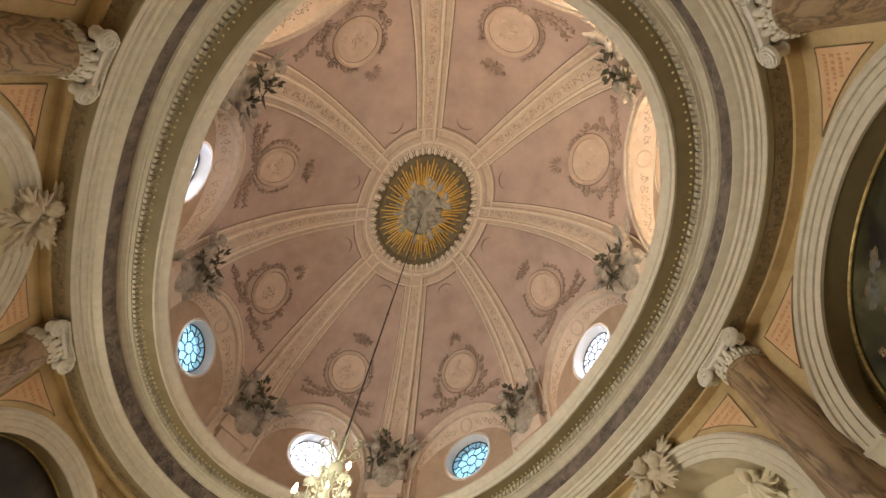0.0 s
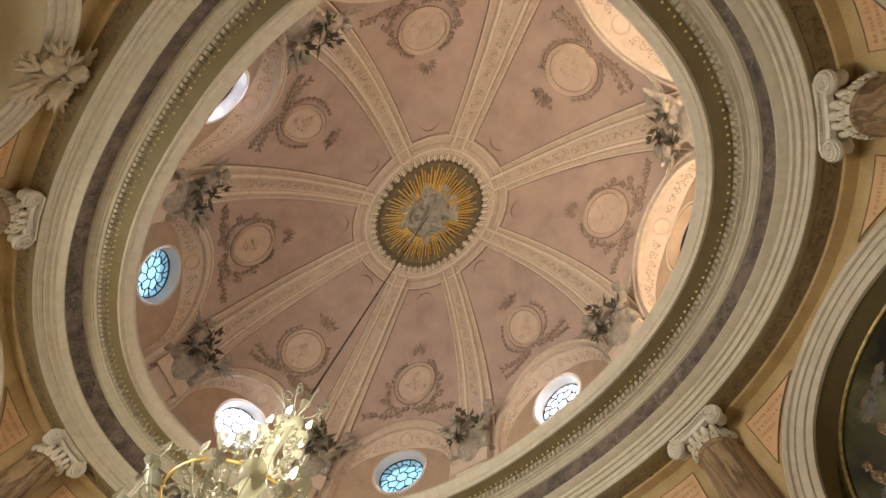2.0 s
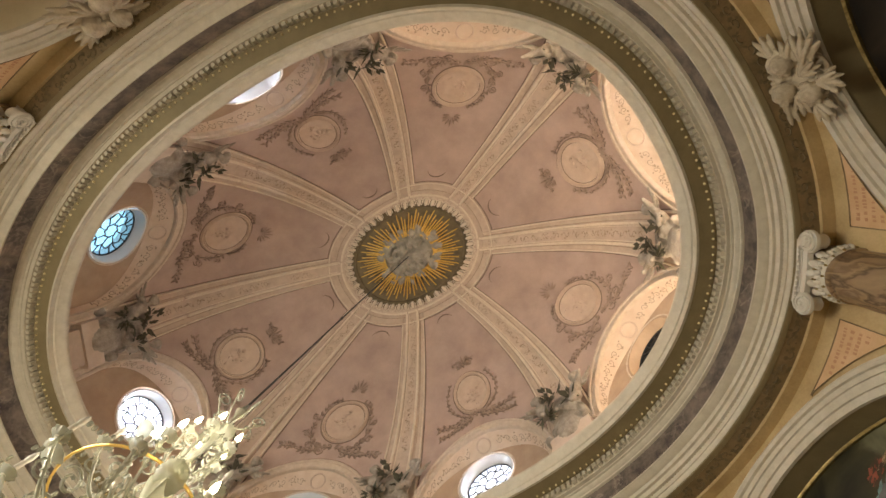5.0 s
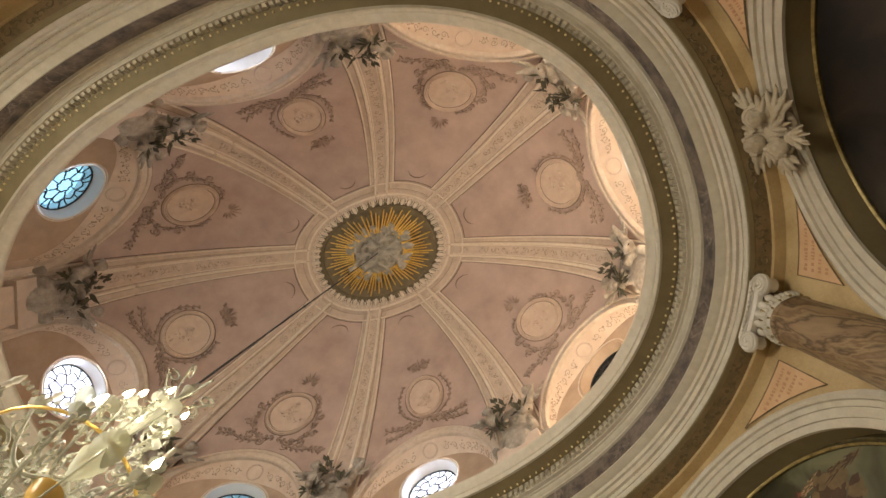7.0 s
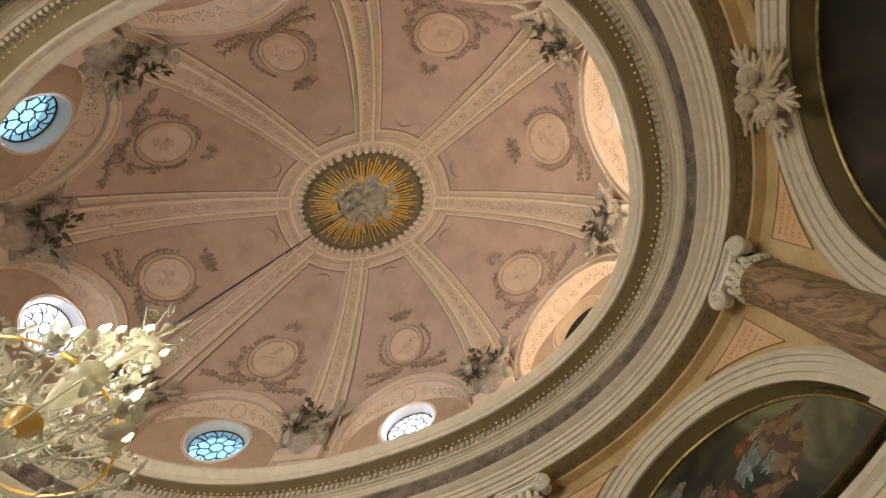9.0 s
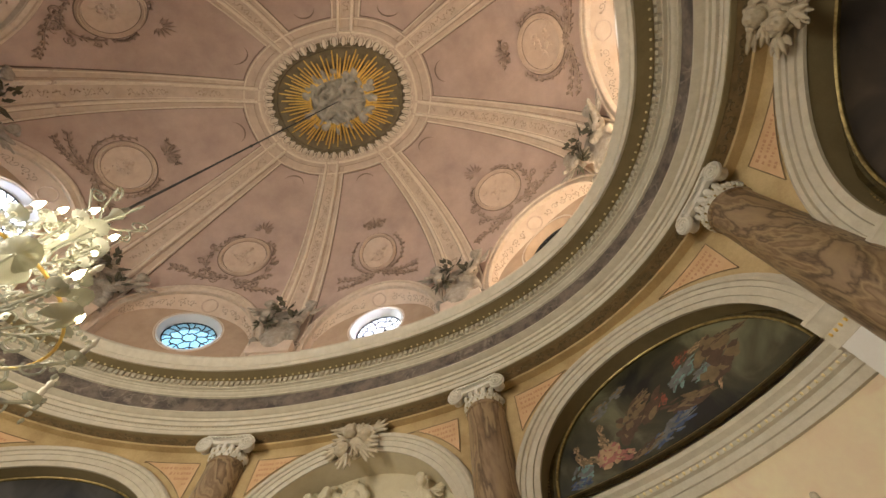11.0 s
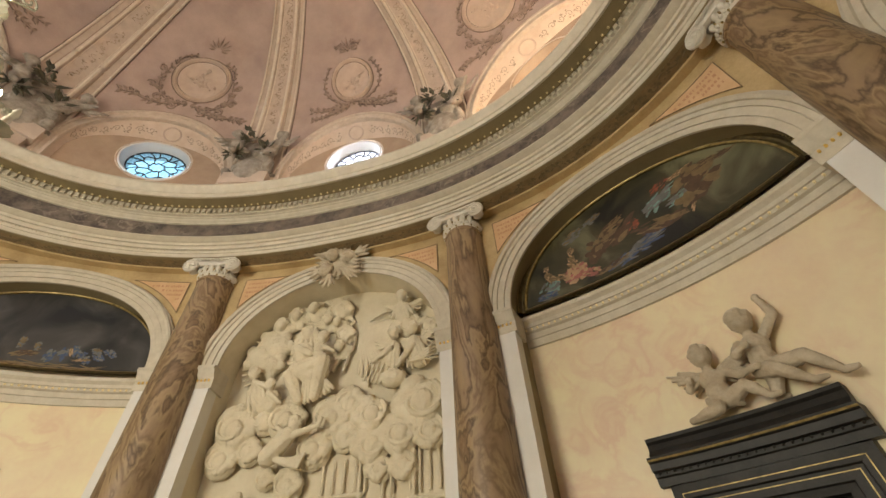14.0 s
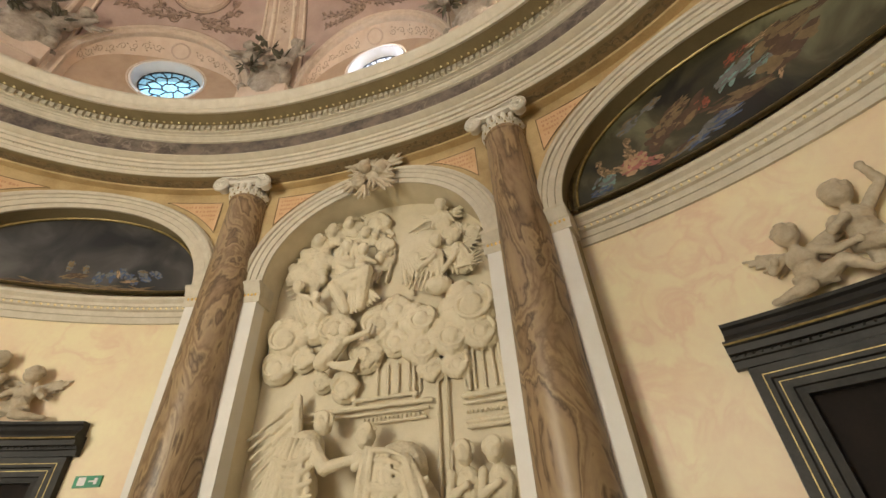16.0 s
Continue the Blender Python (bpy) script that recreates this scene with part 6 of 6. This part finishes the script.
hang("stem", Mesh().lathe([(0.012, 4.78), (0.03, 4.70), (0.05, 4.66), (0.02, 4.58), (0.018, 4.40), (0.07, 4.34), (0.085, 4.28), (0.03, 4.20), (0.02, 3.95), (0.06, 3.86), (0.10, 3.78), (0.06, 3.68), (0.022, 3.60), (0.03, 3.40), (0.12, 3.32), (0.13, 3.24), (0.05, 3.14), (0.03, 3.05), (0.055, 3.0), (0.0, 2.94)], 20), CRYSTAL, "milky glass stem")
hang("hoop", Mesh().tube([(0.49 * math.cos(a), 0.49 * math.sin(a), 3.50) for a in [2 * math.pi * k / 40 for k in range(41)]], 0.009, 6), GOLD, "thin gilt hoop")
hang("bowl", Mesh().lathe([(0.03, 3.42), (0.05, 3.43), (0.08, 3.46), (0.095, 3.50), (0.09, 3.505), (0.075, 3.47), (0.05, 3.445)], 24), material("amber_glass", (0.62, 0.40, 0.12), 0.2, 0, (0.5, 0.3, 0.08), 6, 40, 0.05, 0.4), "amber glass bowl")
rnd = random.Random(21)
lamps = []
for tier, (count, r, z, z0, turn) in enumerate(((9, 0.64, 3.36, 3.26, 0.1), (6, 0.44, 3.70, 3.58, 0.35), (5, 0.18, 4.20, 4.0, 0.6))):
    for k in range(count):
        w = turn + 2 * math.pi * k / count
        c, s = math.cos(w), math.sin(w)
        arm = []
        for j in range(17):
            u = j / 16
            q = 0.04 + (r - 0.04) * u
            arm.append((q * c, q * s, z0 - 0.16 * math.sin(u * math.pi) * (1 - 0.3 * u) + (z - z0) * u * u))
        m = Mesh().tube(arm, 0.011, 6)
        curl = []
        for j in range(20):
            a = j / 19 * 2.6 * math.pi
            q = 0.075 * (1 - 0.75 * j / 19)
            curl.append(((r * 0.62 + q * math.cos(a)) * c, (r * 0.62 + q * math.cos(a)) * s, z - 0.02 + q * math.sin(a)))
        m.tube(curl, 0.010, 5)
        for at_r, up_, size_ in ((0.35, 0.10, 0.06), (0.85, -0.10, 0.055)):
            pts = []
            for j in range(18):
                a = j / 17 * 2.4 * math.pi + (0 if up_ > 0 else math.pi)
                q = size_ * (1 - 0.75 * j / 17)
                pts.append(((r * at_r + q * math.cos(a)) * c, (r * at_r + q * math.cos(a)) * s, z + up_ + q * math.sin(a)))
            m.tube(pts, 0.008, 5)
        lit = tier == 2 or k % 4 == tier
        hang("arm", m, CRYSTAL)
        dish = Mesh().grid([[((r + q * math.cos(a) * (1 + 0.10 * math.cos(9 * a)) * 1.0) * c - q * math.sin(a) * s, (r + q * math.cos(a) * (1 + 0.10 * math.cos(9 * a))) * s + q * math.sin(a) * c, z + h) for q, h in ((0.01, 0.0), (0.035, 0.004), (0.056, 0.022), (0.053, 0.026), (0.035, 0.012), (0.01, 0.01))] for a in [2 * math.pi * t / 36 for t in range(37)]])
        hang("drip_dish", dish, CRYSTAL, "scalloped milky glass dish")
        hang("candle", Mesh().lathe([(0.0, z), (0.016, z), (0.016, z + 0.10), (0.012, z + 0.105), (0.0, z + 0.106)], 10, (r * c, r * s)), CAPITAL)
        hang("bulb", Mesh().lathe([(0.0, z + 0.10), (0.012, z + 0.105), (0.020, z + 0.135), (0.014, z + 0.165), (0.004, z + 0.19), (0.0, z + 0.195)], 10, (r * c, r * s)), BULB if lit else BULB_OFF, "lit flame-shaped bulb" if lit else "unlit flame-shaped bulb")
        if k % 2:
            continue
        # a scalloped glass leaf between the arms, cupped and tilted
        w2 = w + math.pi / count
        c2, s2 = math.cos(w2), math.sin(w2)
        fr, fz = r * 0.86, z + 0.05
        B = Matrix.Rotation(w2, 3, "Z") @ Matrix.Rotation(rnd.uniform(-0.9, -0.2), 3, "Y") @ Matrix.Rotation(rnd.uniform(-0.4, 0.4), 3, "X")
        size_ = 0.092 if tier < 2 else 0.07
        rows = []
        for t in range(45):
            a = -2.5 + 5.0 * t / 44
            edge = 1 + 0.07 * abs(math.sin(7.5 * a))
            rows.append([Vector((fr * c2, fr * s2, fz)) + B @ Vector((size_ * q * edge * math.cos(a), size_ * q * edge * math.sin(a) * 0.9, up_ * size_)) for q, up_ in ((0.05, 0.0), (0.45, 0.05), (0.8, 0.17), (1.0, 0.33), (0.98, 0.36), (0.78, 0.21), (0.4, 0.09), (0.05, 0.05))])
        fl = Mesh().grid(rows)
        fl.tube([(0.05 * c2, 0.05 * s2, z0 + 0.04), (fr * 0.5 * c2, fr * 0.5 * s2, z0 - 0.03), (fr * c2, fr * s2, fz)], 0.007, 5)
        hang("glass_leaf", fl, CRYSTAL, "scalloped milky glass leaf")
chain = Mesh()
for k in range(10):
    w = 2 * math.pi * k / 10 + 0.1
    for j in range(13):
        u = j / 12
        r, z = 0.20 + 0.44 * u, 4.18 - 0.72 * u - 0.16 * math.sin(u * math.pi)
        chain.ball((r * math.cos(w), r * math.sin(w), z), (0.015, 0.015, 0.018), None, 4, 6)
    for j in range(4):
        chain.ball((0.66 * math.cos(w), 0.66 * math.sin(w), 3.35 - 0.045 * j), (0.012, 0.012, 0.02), None, 4, 6)
hang("bead_chain", chain, CRYSTAL)["kind"] = "stuff"
crown = Mesh()
for k in range(7):
    w = 2 * math.pi * k / 7
    pts = []
    for j in range(24):
        a = j / 23 * 2.4 * math.pi
        q = 0.06 * (1 - 0.7 * j / 23)
        pts.append(((0.17 + q * math.cos(a)) * math.cos(w), (0.17 + q * math.cos(a)) * math.sin(w), 4.64 + q * math.sin(a)))
    crown.tube([(0.03 * math.cos(w), 0.03 * math.sin(w), 4.46), (0.12 * math.cos(w), 0.12 * math.sin(w), 4.50)] + pts, 0.008, 5)
hang("crown_scroll", crown, CRYSTAL)
tagged(ch, "tiered milky glass chandelier with candle bulbs and scalloped glass leaves", "chandelier")
cb = part("cable", Mesh().tube([(0, 0, 4.76), (0, 0, 8.0), (0, 0, ZT - 0.16)], 0.011, 6), CABLE)
tagged(cb, "dark cable holding up the chandelier", "cable")
part("joint", Mesh().ball((0, 0, 7.2), (0.02, 0.02, 0.05), None, 6, 8), CABLE, cb)
part("joint", Mesh().ball((0, 0, 9.6), (0.02, 0.02, 0.05), None, 6, 8), CABLE, cb)
